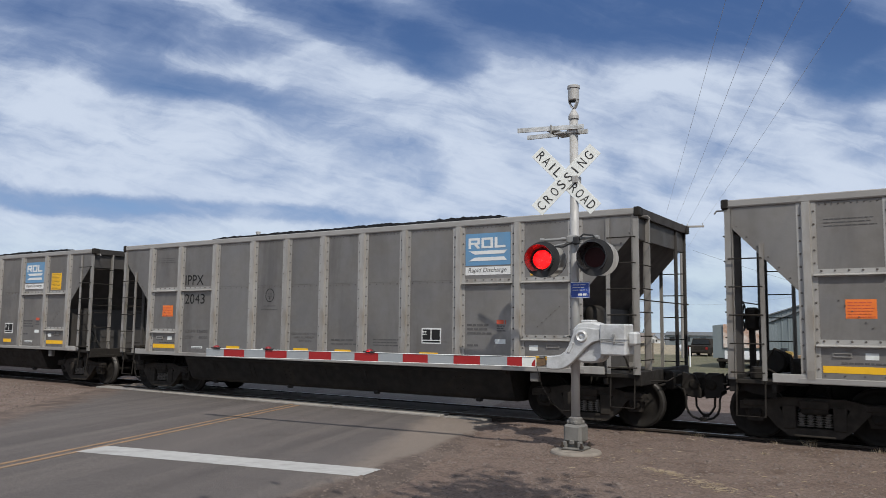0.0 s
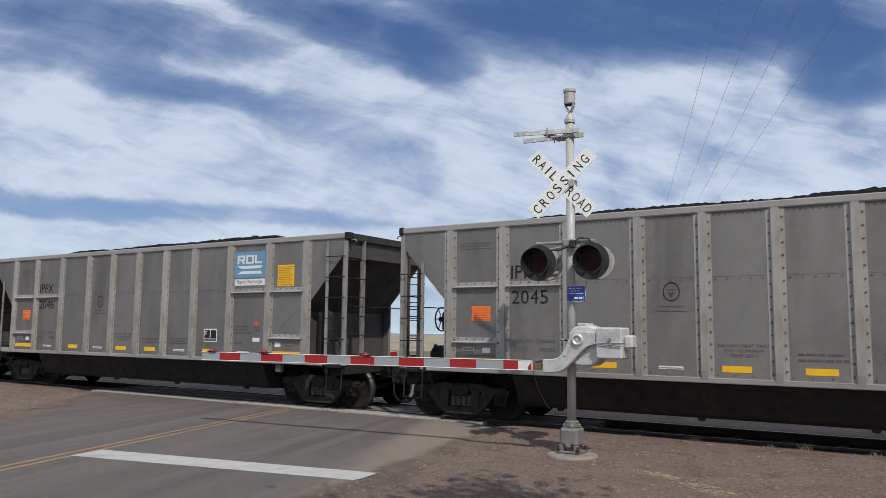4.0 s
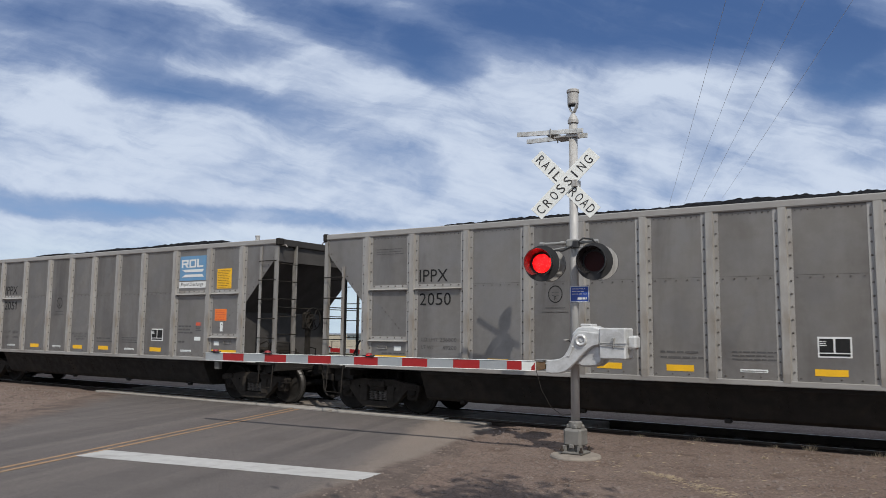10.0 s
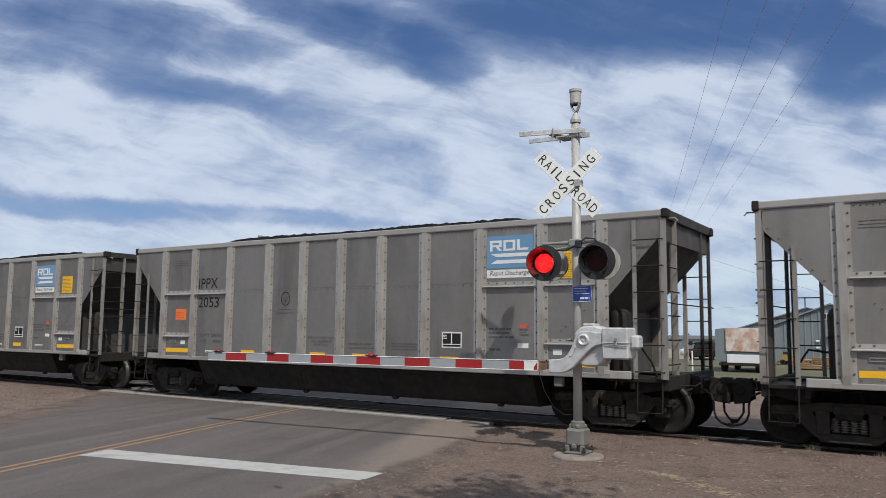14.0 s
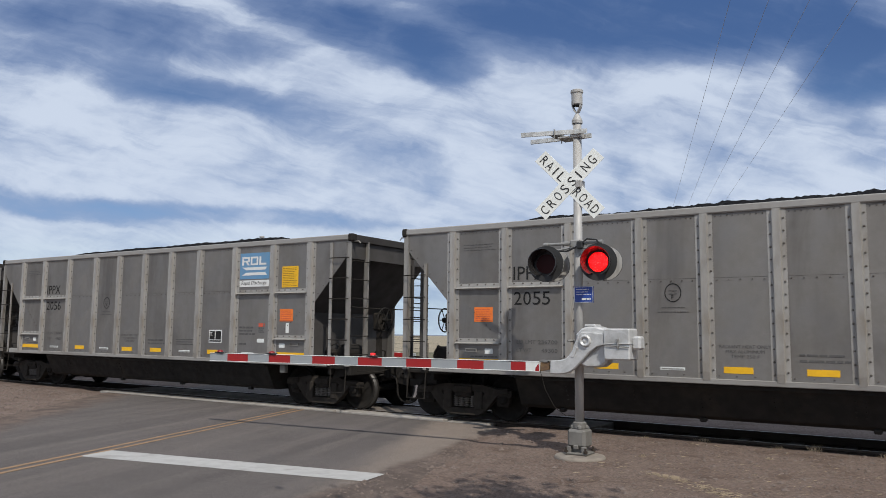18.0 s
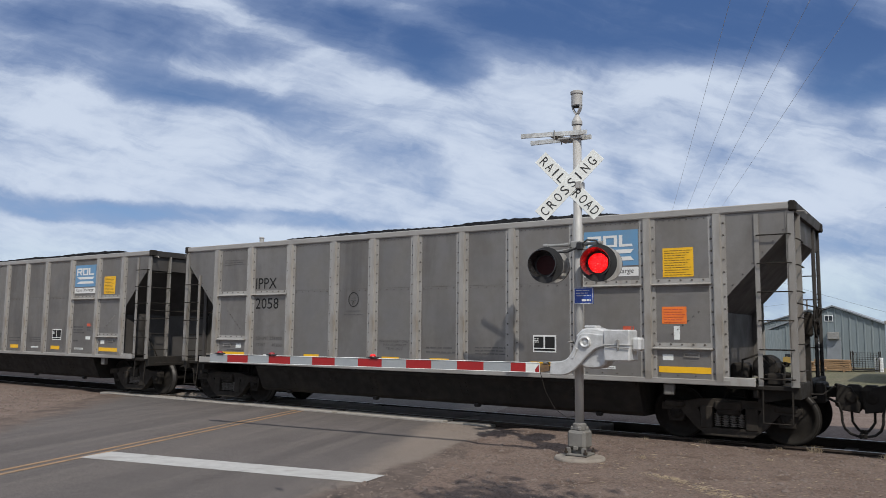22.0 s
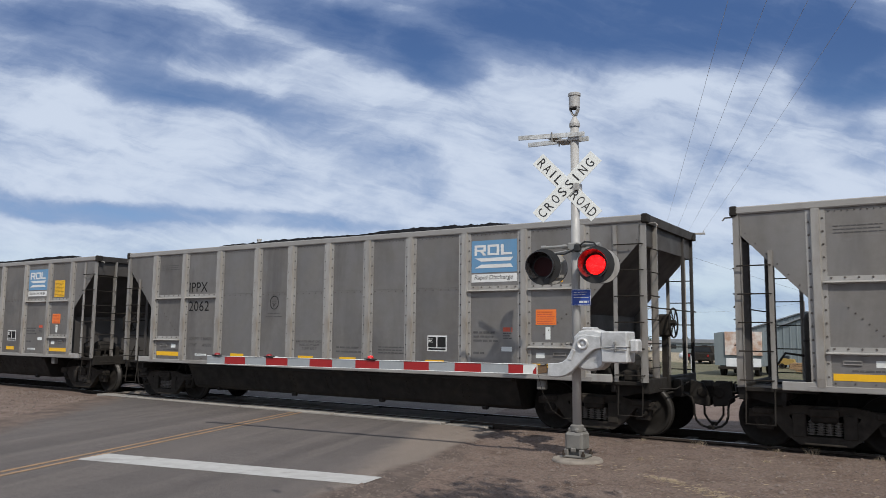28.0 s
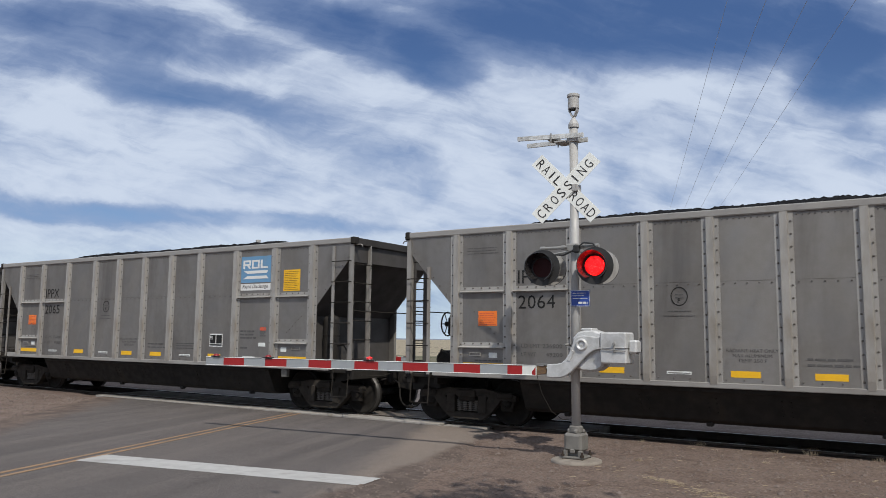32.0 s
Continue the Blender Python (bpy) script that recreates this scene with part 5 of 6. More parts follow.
    lever.soft_prism([(-0.02, 1.50), (0.06, 1.66), (0.10, 1.64), (0.03, 1.49)], -0.285, -0.26, 0.008)
    part("arm_lever", lever, M["cast"], sig, "pale cast gate arm lever")
    part("pivot", Shape().lathe([(-0.285, 0.0), (-0.285, 0.03), (-0.28, 0.034), (-0.28, 0.05), (-0.305, 0.058), (-0.31, 0.07), (-0.305, 0.083), (-0.29, 0.09), (-0.265, 0.095)], (0.215, 0, 1.74), (0, 1, 0), 24), M["cast"], sig, "round pivot boss", True)
    part("conduit", Shape().path([(0.05, 0.08, 1.7), (-0.1, 0.06, 1.72), (-0.12, 0.0, 1.74), (-0.15, -0.08, 1.73)], 0.018), M["galv"], sig)
    # the arm, striped
    root, tip = Vector((-0.36, -0.21, 1.335)), Vector(arm_tip)
    along = tip - root
    n = 15
    gate = new("gate_arm")
    gate.parent = sig
    tagged(gate, "lowered gate arm striped red and grey")
    size = along.length
    marks = [0.20, 0.42, 0.67] + [0.67 + 0.468 * j + 0.0016 * j * j for j in range(1, n)]
    marks = [m * size / (6.96 if timed else 15.4) for m in marks[:n]] + [size]
    if not timed:
        marks = [size * (0.02 + 0.98 * j / n) for j in range(n + 1)]
    wood = Shape().soft_prism([(-0.22, 1.28), (-0.34, 1.265), (-0.34, 1.40), (-0.17, 1.405), (-0.2, 1.37), (-0.13, 1.35), (-0.19, 1.33), (-0.15, 1.31)], -0.225, -0.195, 0.006)
    wood.move(Matrix.Translation((-0.21, 0, 0)))
    part("splintered_end", wood, M["timber"], gate, "splintered timber at the arm's root")
    part("arm_clamp", Shape().box(-0.56, -0.20, -0.245, -0.17, 1.425, 1.437, 0.003).box(-0.5, -0.42, -0.24, -0.18, 1.40, 1.43, 0.005), M["galv"], gate, "dull metal clamp")
    for i in range(n):
        a, b = root + along * (marks[i] / size), root + along * (marks[i + 1] / size)
        h0, h1 = 0.075, 0.078
        s = Shape()
        v = [(p.x, p.y + d, p.z + dz) for p, h in ((a, h0), (b, h1)) for d, dz in ((-0.018, -h), (0.018, -h), (0.018, h), (-0.018, h))]
        s.add(v, ((0, 1, 2, 3), (4, 7, 6, 5), (0, 4, 5, 1), (1, 5, 6, 2), (2, 6, 7, 3), (3, 7, 4, 0)))
        red = i % 2 == 1
        part("stripe", s, M["armred"] if red else (M["signwhite"] if i == 0 else M["armgrey"]), gate, "red reflective stripe" if red else "grey reflective stripe")
    for i, d in enumerate((-0.075, 0.075)):
        s = Shape()
        a, b = root + along * (marks[0] / size) + Vector((0, -0.021, d)), tip + Vector((0, -0.021, d))
        part("edge_trim", s.tube(a, b, 0.006, n=4), M["signwhite"], gate)
    c = root + along * (marks[0] / size) + Vector((0, -0.0225, 0))
    part("chevron", Shape().prism([(c.x, c.z - 0.07), (c.x - 0.1, c.z - 0.07), (c.x, c.z + 0.05)], c.y - 0.002, c.y + 0.002, "y"), M["armred"], gate, "red corner of the striping")
    for f in (0.966, 0.784, 0.466):
        p = root + along * f + Vector((0, 0, 0.08))
        lamp = new("gate_lamp")
        lamp.parent = gate
        lamp.location = p
        tagged(lamp, "small red gate lamp")
        part("lamp_base", Shape().box(-0.12, 0.12, -0.035, 0.035, -0.01, 0.022, 0.008), M["hood"], lamp)
        part("lamp_dome", Shape().lathe([(0.02, 0.062), (0.038, 0.056), (0.054, 0.036), (0.06, 0.0)], (0, 0, 0), (0, 0, 1), 14), M["gatered"], lamp, "red lamp dome", True)
        if timed and f == 0.466:
            ob = part("lit_dome", Shape().lathe([(0.012, 0.052), (0.03, 0.047), (0.044, 0.03), (0.049, 0.0)], (0, 0, 0), (0, 0, 1), 12), M["lit"], lamp, "glowing red lamp core")
            FLASHERS.append((ob, 2, 0))
    part("gate_cable", Shape().path([root + Vector((-0.2, 0, -0.06)), root + Vector((-0.12, 0.02, -0.36)), root + Vector((0.02, 0.06, -0.62)), root + Vector((0.18, 0.12, -0.74)), root + Vector((0.33, 0.2, -0.72))], 0.005), M["dusty"], sig, "thin hanging cable")
    return sig


M["gatered"] = surface("gate_lamp_red", (0.24, 0.008, 0.008), 0.35, 0, (0.18, 0.006, 0.006), 20, 0.6, 0, 60)
signal(-4.77, -3.62, 0, (-7.28, -0.95, 1.32), True, GROUND)
signal(-22.95, 7.0, 180, (-7.0, -0.9, 1.1), False, -0.2)

# ---- beyond the track ----
M["siding"] = surface("metal_siding", (0.2, 0.235, 0.245), 0.55, 0.2, (0.165, 0.195, 0.205), 2, 0.8, 0.05, 30, (0.22, 0.25, 0.25), 1.0, (1, 1, 0.2))
M["roofing"] = surface("metal_roof", (0.26, 0.28, 0.3), 0.55, 0.3, (0.2, 0.21, 0.22), 1, 0.8, 0.05, 30)
M["trailer"] = surface("trailer_white", (0.62, 0.65, 0.68), 0.4, 0.1, (0.55, 0.58, 0.62), 2, 0.7, 0.03, 30)
M["rust"] = surface("rusty_panel", (0.66, 0.61, 0.56), 0.7, 0, (0.42, 0.22, 0.13), 2.2, 1.0, 0.1, 30, (0.3, 0.12, 0.06), 1.6)
M["lumber"] = surface("pale_lumber", (0.3, 0.19, 0.1), 0.8, 0, (0.22, 0.14, 0.08), 6, 0.8, 0.2, 40, spread=0.15)
M["pole"] = surface("weathered_pole", (0.17, 0.14, 0.11), 0.9, 0, (0.12, 0.1, 0.08), 6, 0.8, 0.3, 30, streak=(6, 6, 0.4))
M["machine"] = surface("machine_yellow", (0.36, 0.24, 0.06), 0.5, 0, (0.26, 0.17, 0.05), 4, 0.8, 0.1, 40)
M["glass"] = surface("dark_glass", (0.03, 0.035, 0.04), 0.1, 0, grain=4)
M["housewhite"] = surface("white_siding", (0.75, 0.76, 0.76), 0.6, 0, (0.65, 0.66, 0.66), 2, 0.6, 0.05, 30)
M["leaf"] = surface("dark_foliage", (0.04, 0.055, 0.03), 0.8, 0, (0.06, 0.07, 0.035), 4, 0.8, 0.2, 20)
M["hill"] = surface("far_hills", (0.16, 0.19, 0.24), 0.9, 0, (0.2, 0.22, 0.25), 0.01, 0.8, 0, 1)


def metal_building(x0, x1, y0, y1, eave, ridge, z=-0.4, plain=False):
    b = new("metal_building")
    tagged(b, "grey ribbed metal shed with a low gable roof", "building")
    xm = (x0 + x1) / 2
    s = Shape().prism([(x0, z), (x0, eave), (xm, ridge), (x1, eave), (x1, z)], y0, y0 + 0.2, "y")
    s.box(x0, x0 + 0.2, y0, y1, z, eave).box(x1 - 0.2, x1, y0, y1, z, eave).prism([(x0, z), (x0, eave), (xm, ridge), (x1, eave), (x1, z)], y1 - 0.2, y1, "y")
    part("wall", s, M["siding"], b)
    n = int((x1 - x0) / 0.45)
    for i in range(n):
        x = x0 + 0.2 + i * 0.45
        top = eave + (ridge - eave) * (1 - abs(x - xm) / (xm - x0))
        part("siding_rib", Shape().prism([(x, y0), (x + 0.04, y0 - 0.04), (x + 0.1, y0 - 0.04), (x + 0.14, y0)], z, top - 0.03, "z"), M["siding"], b)
    for k in (0, 1):
        a, c = ((x0 - 0.25, eave - 0.06), (xm, ridge + 0.03)) if k == 0 else ((xm, ridge + 0.03), (x1 + 0.25, eave - 0.06))
        part("roof", Shape().prism([a, c, (c[0], c[1] + 0.1), (a[0], a[1] + 0.1)], y0 - 0.2, y1 + 0.2, "y"), M["roofing"], b)
    if plain:
        return b
    w = new("window")
    w.parent = b
    wx = xm - 0.25
    part("window_frame", Shape().box(wx - 0.28, wx + 0.28, y0 - 0.05, y0, ridge - 1.0, ridge - 0.55, 0.01), M["housewhite"], w)
    for k in (0, 1):
        part("pane", Shape().box(wx - 0.24 + 0.25 * k, wx - 0.02 + 0.25 * k, y0 - 0.06, y0 - 0.045, ridge - 0.95, ridge - 0.6), M["glass"], w)
    part("door", Shape().box(wx - 0.2, wx + 0.7, y0 - 0.05, y0, z, z + 2.1, 0.01), M["roofing"], b, "grey door")
    part("heater_box", Shape().box(wx - 0.1, wx + 0.6, y0 - 0.4, y0, z + 1.95, z + 2.45, 0.03), M["galv"], b, "pale wall-mounted unit")
    for dz in (1.15, 1.6):
        part("wall_lamp", Shape().box(wx - 0.75, wx - 0.5, y0 - 0.12, y0 - 0.02, z + dz, z + dz + 0.12, 0.02), M["housewhite"], b, "small white wall lamp")
    return b


metal_building(-11.3, -2.0, 45.0, 58.0, 1.95, 3.78)
metal_building(-17.8, -2.7, 60.5, 80.0, 1.6, 4.0, -0.8, True)


def trailer(x, y, z):
    t = new("box_trailer")
    tagged(t, "white box trailer parked beside the shed", "trailer")
    part("box", Shape().box(x, x + 2.5, y, y + 9, z + 1.0, z + 2.85, 0.04), M["trailer"], t)
    for i in range(9):
        part("side_post", Shape().box(x - 0.03, x + 0.02, y + 0.3 + i, y + 0.36 + i, z + 1.02, z + 2.8), M["trailer"], t)
    part("front_frame", Shape().box(x - 0.02, x + 2.52, y - 0.04, y + 0.02, z + 2.72, z + 2.88, 0.01), M["galv"], t)
    part("chassis", Shape().box(x + 0.6, x + 1.9, y + 0.2, y + 8.8, z + 0.75, z + 1.0, 0.02), M["black"], t)
    for dy in (6.6, 7.8):
        for dx in (0.15, 2.35):
            part("wheel", Shape().lathe([(-0.14, 0.2), (-0.14, 0.44), (-0.1, 0.48), (0.1, 0.48), (0.14, 0.44), (0.14, 0.2)], (x + dx, y + dy, z + 0.48), (1, 0, 0), 18), M["black"], t)
    for dx in (0.5, 2.0):
        part("landing_leg", Shape().box(x + dx - 0.06, x + dx + 0.06, y + 1.4, y + 1.55, z, z + 0.8), M["dusty"], t)


trailer(-2.35, 25.2, -0.38)


def old_truck(x, y, z):
    """A flat-nosed box van body, its end panel rusted through white paint."""
    t = new("truck_body")
    tagged(t, "old grey box truck with a rusty white end panel", "truck")
    part("box", Shape().prism([(x - 0.82, z + 0.6), (x - 0.82, z + 2.36), (x - 0.4, z + 2.42), (x + 1.72, z + 2.46), (x + 1.72, z + 0.6)], y + 0.1, y + 5.0, "y"), M["siding"], t)
    part("end_panel", Shape().box(x - 0.24, x + 1.68, y, y + 0.08, z + 1.17, z + 2.44, 0.01), M["rust"], t, "rust-stained white panel")
    part("skirt", Shape().box(x - 0.2, x + 1.6, y + 0.05, y + 0.12, z + 0.55, z + 1.0, 0.01), M["housewhite"], t)
    part("bumper", Shape().box(x - 0.6, x + 1.55, y - 0.1, y, z + 0.4, z + 0.55, 0.02), M["dusty"], t)
    for dx in (-0.5, 1.3):
        for dy in (0.8, 4.0):
            part("wheel", Shape().lathe([(-0.12, 0.18), (-0.12, 0.40), (-0.08, 0.44), (0.08, 0.44), (0.12, 0.40), (0.12, 0.18)], (x + dx, y + dy, z + 0.44), (1, 0, 0), 18), M["black"], t)


old_truck(-9.9, 29.3, -0.38)


def lumber_stack(x, y, z, rows, n, length=2.2):
    t = new("lumber_stack")
    tagged(t, "stack of pale lumber and pallets on the ground", "lumber", "lumber stacks by the shed")
    me = Shape().box(0, length, 0, 0.12, 0, 0.09, 0.006).mesh("board", M["lumber"])
    for j in range(rows):
        for i in range(n):
            ob = part("board", me, None, t)
            ob.location = (x + random.uniform(-0.12, 0.12), y + i * 0.14, z + 0.1 + j * 0.11)
        if j % 3 == 0:
            for dx in (0.2, length - 0.3):
                part("bearer", Shape().box(x + dx, x + dx + 0.1, y, y + n * 0.14, z + 0.01 + j * 0.11, z + 0.095 + j * 0.11), M["lumber"], t)


lumber_stack(-6.85, 37.2, -0.38, 6, 7, 1.8)
lumber_stack(-8.4, 39.5, -0.38, 4, 7, 1.1)
lumber_stack(-7.5, 35.8, -0.38, 2, 5, 1.3)


def loader(x, y, z):
    t = new("yard_loader")
    tagged(t, "small yellow yard loader parked among pallets", "vehicle")
    t.matrix_basis = Matrix.Translation((x, y, z)) @ Matrix.Scale(0.62, 4)
    x, y, z = 0, 0, 0
    part("body", Shape().prism([(x, z + 0.4), (x, z + 1.0), (x + 0.5, z + 1.15), (x + 1.5, z + 1.05), (x + 1.7, z + 0.5)], y, y + 1.3, "y"), M["machine"], t)
    part("cab", Shape().box(x + 0.35, x + 1.05, y + 0.2, y + 1.1, z + 1.05, z + 1.45, 0.05), M["glass"], t)
    part("bucket", Shape().prism([(x - 0.6, z + 0.1), (x - 0.55, z + 0.7), (x - 0.3, z + 0.75), (x - 0.15, z + 0.3)], y, y + 1.3, "y"), M["machine"], t)
    part("boom", Shape().prism([(x - 0.4, z + 0.5), (x + 0.5, z + 1.1), (x + 0.55, z + 1.0), (x - 0.35, z + 0.4)], y + 0.1, y + 0.25, "y"), M["machine"], t)
    for dx in (0.35, 1.35):
        for dy in (-0.1, 1.2):
            part("wheel", Shape().lathe([(-0.1, 0.12), (-0.1, 0.3), (0.1, 0.3), (0.1, 0.12)], (x + dx, y + dy + 0.1, z + 0.3), (0, 1, 0), 16), M["black"], t)


loader(-9.6, 42.2, -0.36)


def cage(x, y, z):
    t = new("wire_cage")
    tagged(t, "dark steel wire cage bin among the pallets", "bin")
    part("tray", Shape().box(x, x + 1.5, y, y + 1.2, z + 0.12, z + 0.18), M["dusty"], t)
    for dx in (0, 1.5):
        for dy in (0, 1.2):
            part("post", Shape().box(x + dx - 0.03, x + dx + 0.03, y + dy - 0.03, y + dy + 0.03, z, z + 1.25), M["dusty"], t)
    for i in range(8):
        part("wire", Shape().box(x, x + 1.5, y - 0.01, y + 0.01, z + 0.25 + i * 0.13, z + 0.27 + i * 0.13), M["dusty"], t)
    for i in range(9):
        part("wire", Shape().box(x + 0.15 + i * 0.15, x + 0.17 + i * 0.15, y - 0.015, y + 0.005, z + 0.2, z + 1.2), M["dusty"], t)


cage(-5.0, 38.2, -0.38)


def white_stack(x, y, z):
    t = new("crate_stack")
    tagged(t, "stack of white crates beside the wire bin", "crates")
    for i in range(6):
        part("crate", Shape().box(x, x + 0.42, y, y + 0.6, z + 0.15 * i, z + 0.15 * i + 0.135, 0.015), M["housewhite"], t)


white_stack(-3.75, 38.3, -0.38)


def parked_vehicle(x, y, z, label, paint):
    """A small vehicle seen from behind: lower body, cabin with glass, four wheels, bumper and lamps."""
    t = new("parked_vehicle")
    t.matrix_basis = Matrix.Translation((x, y, z))
    tagged(t, label, "vehicle", "vehicles parked beyond the track")
    part("body", Shape().soft_prism([(-0.85, 0.3), (-0.88, 0.75), (-0.82, 0.9), (0.82, 0.9), (0.88, 0.75), (0.85, 0.3)], 0, 4.2, 0.05), paint, t)
    part("cabin", Shape().prism([(-0.78, 0.9), (-0.62, 1.42), (0.62, 1.42), (0.78, 0.9)], 1.2, 3.0, "y"), paint, t)
    part("rear_window", Shape().prism([(-0.66, 0.98), (-0.56, 1.35), (0.56, 1.35), (0.66, 0.98)], 1.17, 1.21, "y"), M["glass"], t)
    part("bumper", Shape().box(-0.86, 0.86, -0.08, 0.02, 0.36, 0.52, 0.02), M["dusty"], t)
    for k in (-1, 1):
        part("tail_lamp", Shape().box(k * 0.72 - 0.08, k * 0.72 + 0.08, -0.02, 0.04, 0.6, 0.78, 0.01), M["gatered"], t)
        for dy in (0.8, 3.3):
            part("wheel", Shape().lathe([(-0.1, 0.14), (-0.1, 0.29), (-0.06, 0.32), (0.06, 0.32), (0.1, 0.29), (0.1, 0.14)], (k * 0.76, dy, 0.32), (1, 0, 0), 16), M["black"], t)


parked_vehicle(-16.0, 46.2, -0.4, "dark parked car on the gravel beyond the track", M["dusty"])
parked_vehicle(-14.1, 47.4, -0.4, "dark grey parked car on the gravel beyond the track", M["roofing"])


def yard_post(x, y, z, height, r, label, material):
    p = thing("yard_post", label, "post", "posts in the grass", at=Matrix.Translation((x, y, z)))
    part("shaft", Shape().tube((0, 0, -0.2), (0, 0, height), r, r * 0.92, 10), material, p)
    part("cap", Shape().lathe([(height, r * 1.1), (height + 0.03, r), (height + 0.05, 0)], (0, 0, 0), (0, 0, 1), 10), material, p)


yard_post(-14.3, 29.2, -0.36, 0.88, 0.11, "short weathered wooden post in the grass", M["pole"])
yard_post(-11.93, 29.2, -0.36, 1.08, 0.045, "slim pale marker post in the grass", M["housewhite"])


def gas_tank(x, y, z):
    t = new("gas_tank")
    t.matrix_basis = Matrix.Translation((x, y, z)) @ Matrix.Rotation(0.5, 4, "Z")
    tagged(t, "small white gas tank on legs in the yard", "tank")
    part("vessel", Shape().lathe([(-0.75, 0.0), (-0.7, 0.2), (-0.55, 0.31), (0.55, 0.31), (0.7, 0.2), (0.75, 0.0)], (0, 0, 0.5), (0, 1, 0), 18), M["housewhite"], t, smooth=True)
    part("dome", Shape().lathe([(0.78, 0.14), (0.92, 0.12), (0.96, 0.0)], (0, 0, 0), (0, 0, 1), 12), M["housewhite"], t)
    for dy in (-0.4, 0.4):
        part("leg", Shape().box(-0.22, 0.22, dy - 0.05, dy + 0.05, 0, 0.28), M["galv"], t)


gas_tank(-21.1, 60.2, -0.62)


def utility_pole(x, y, z, height, turn=0.0, arms=1):
    p = new("utility_pole")
    p.matrix_basis = pose(x, y, z, 0, 0, turn)
    tagged(p, "weathered wooden utility pole with a crossarm", "utility pole", "utility poles")
    part("pole", Shape().tube((0, 0, -0.5), (0, 0, height), 0.15, 0.10, 10), M["pole"], p)
    for i in range(arms):
        zz = height - 0.35 - i * 0.9
        part("crossarm", Shape().box(-1.2, 1.2, -0.12, -0.02, zz - 0.06, zz + 0.06), M["pole"], p)
        for dx in (-1.1, -0.4, 0.4, 1.1):
            part("insulator", Shape().lathe([(0.06, 0.03), (0.10, 0.05), (0.2, 0.045), (0.22, 0.0)], (dx, -0.07, zz), (0, 0, 1), 8), M["trailer"], p)
    return p

M["wire"] = surface("bright_wire", (0.42, 0.42, 0.42), 0.5, 0.2, grain=2)
M["greypole"] = surface("silvered_pole", (0.3, 0.28, 0.255), 0.85, 0, (0.24, 0.22, 0.2), 6, 0.8, 0.3, 30, streak=(6, 6, 0.4))
ALONG = Vector((-0.317, 0.948, 0)).normalized()
LINE_FOOT = Vector((-15.89, 42.2, 0))                # under the middle of the four wires


def power_line():
    feet = [LINE_FOOT + ALONG * k for k in (-85.0, 0.0, 115.0)]
    feet[0].x += 0.69
    feet[2].x -= 2.1
    heights = (10.0, 9.5, 7.9)
    for f, h in zip(feet, heights):
        p = new("utility_pole")
        p.matrix_basis = Matrix.Translation((f.x, f.y, land(f.x, f.y))) @ Matrix.Rotation(math.atan2(ALONG.y, ALONG.x) - math.pi / 2, 4, "Z")
        tagged(p, "tall weathered wooden utility pole with one crossarm", "utility pole", "utility poles")
        part("pole", Shape().tube((0, 0, -0.5), (0, 0, h - land(f.x, f.y)), 0.18, 0.14, 12), M["greypole"], p)
        h -= land(f.x, f.y)
        part("crossarm", Shape().box(-1.6, 1.6, -0.14, -0.02, h - 0.30, h - 0.16, 0.01), M["greypole"], p)
        for dx in (-1.3, -0.45, 0.45, 1.5):
            part("insulator", Shape().lathe([(-0.16, 0.02), (-0.10, 0.05), (0.0, 0.05), (0.04, 0.0)], (dx, -0.08, h), (0, 0, 1), 8), M["trailer"], p)
        for k in (-1, 1):
            part("brace", Shape().tube((0, -0.08, h - 0.95), (k * 0.5, -0.08, h - 0.28), 0.02, n=6), M["dusty"], p)
    side = Vector((ALONG.y, -ALONG.x, 0))
    for dx in (-1.3, -0.45, 0.45, 1.5):
        for a, b, ha, hb in ((feet[0], feet[1], heights[0], heights[1]), (feet[1], feet[2], heights[1], heights[2])):
            pts = []
            for i in range(25):
                f = i / 24
                q = a.lerp(b, f) + side * dx
                q.z = ha + (hb - ha) * f - 4 * f * (1 - f) * 0.35
                pts.append(q)
            thing("overhead_wire", "thin grey overhead power wire between poles", "wire", "overhead wires", shape=Shape().path(pts, 0.005, 5), material=M["wire"])


power_line()
drop = [Vector((-15.1, 42.1, 7.5)).lerp(Vector((-2.9, 45.0, 3.25)), i / 12) - Vector((0, 0, 0.5 * (i / 12) * (1 - i / 12))) for i in range(13)]
thing("service_wire", "thin dark wire from the pole down to the shed", "wire", "overhead wires", shape=Shape().path(drop, 0.009, 4), material=M["hood"])


def small_poles():
    for x, y, top, arms in ((-18.6, 120.0, 7.46, 0), (-79.8, 222.2, 5.27, 1), (-110.9, 307.2, 3.86, 1)):
        utility_pole(x, y, land(x, y), top - land(x, y), -20, arms)
    for a, b in (((-54.3, 151.2), (-18.6, 120.0)),):
        pts = []
        for i in range(17):
            f = i / 16
            x, y = a[0] + (b[0] - a[0]) * f, a[1] + (b[1] - a[1]) * f
            pts.append((x, y, 7.4 - 0.15 * f - 1.0 * 4 * f * (1 - f)))
        thing("overhead_wire", "thin dark overhead wire sagging behind the shed", "wire", "overhead wires", shape=Shape().path(pts, 0.014, 4), material=M["galv"])


small_poles()


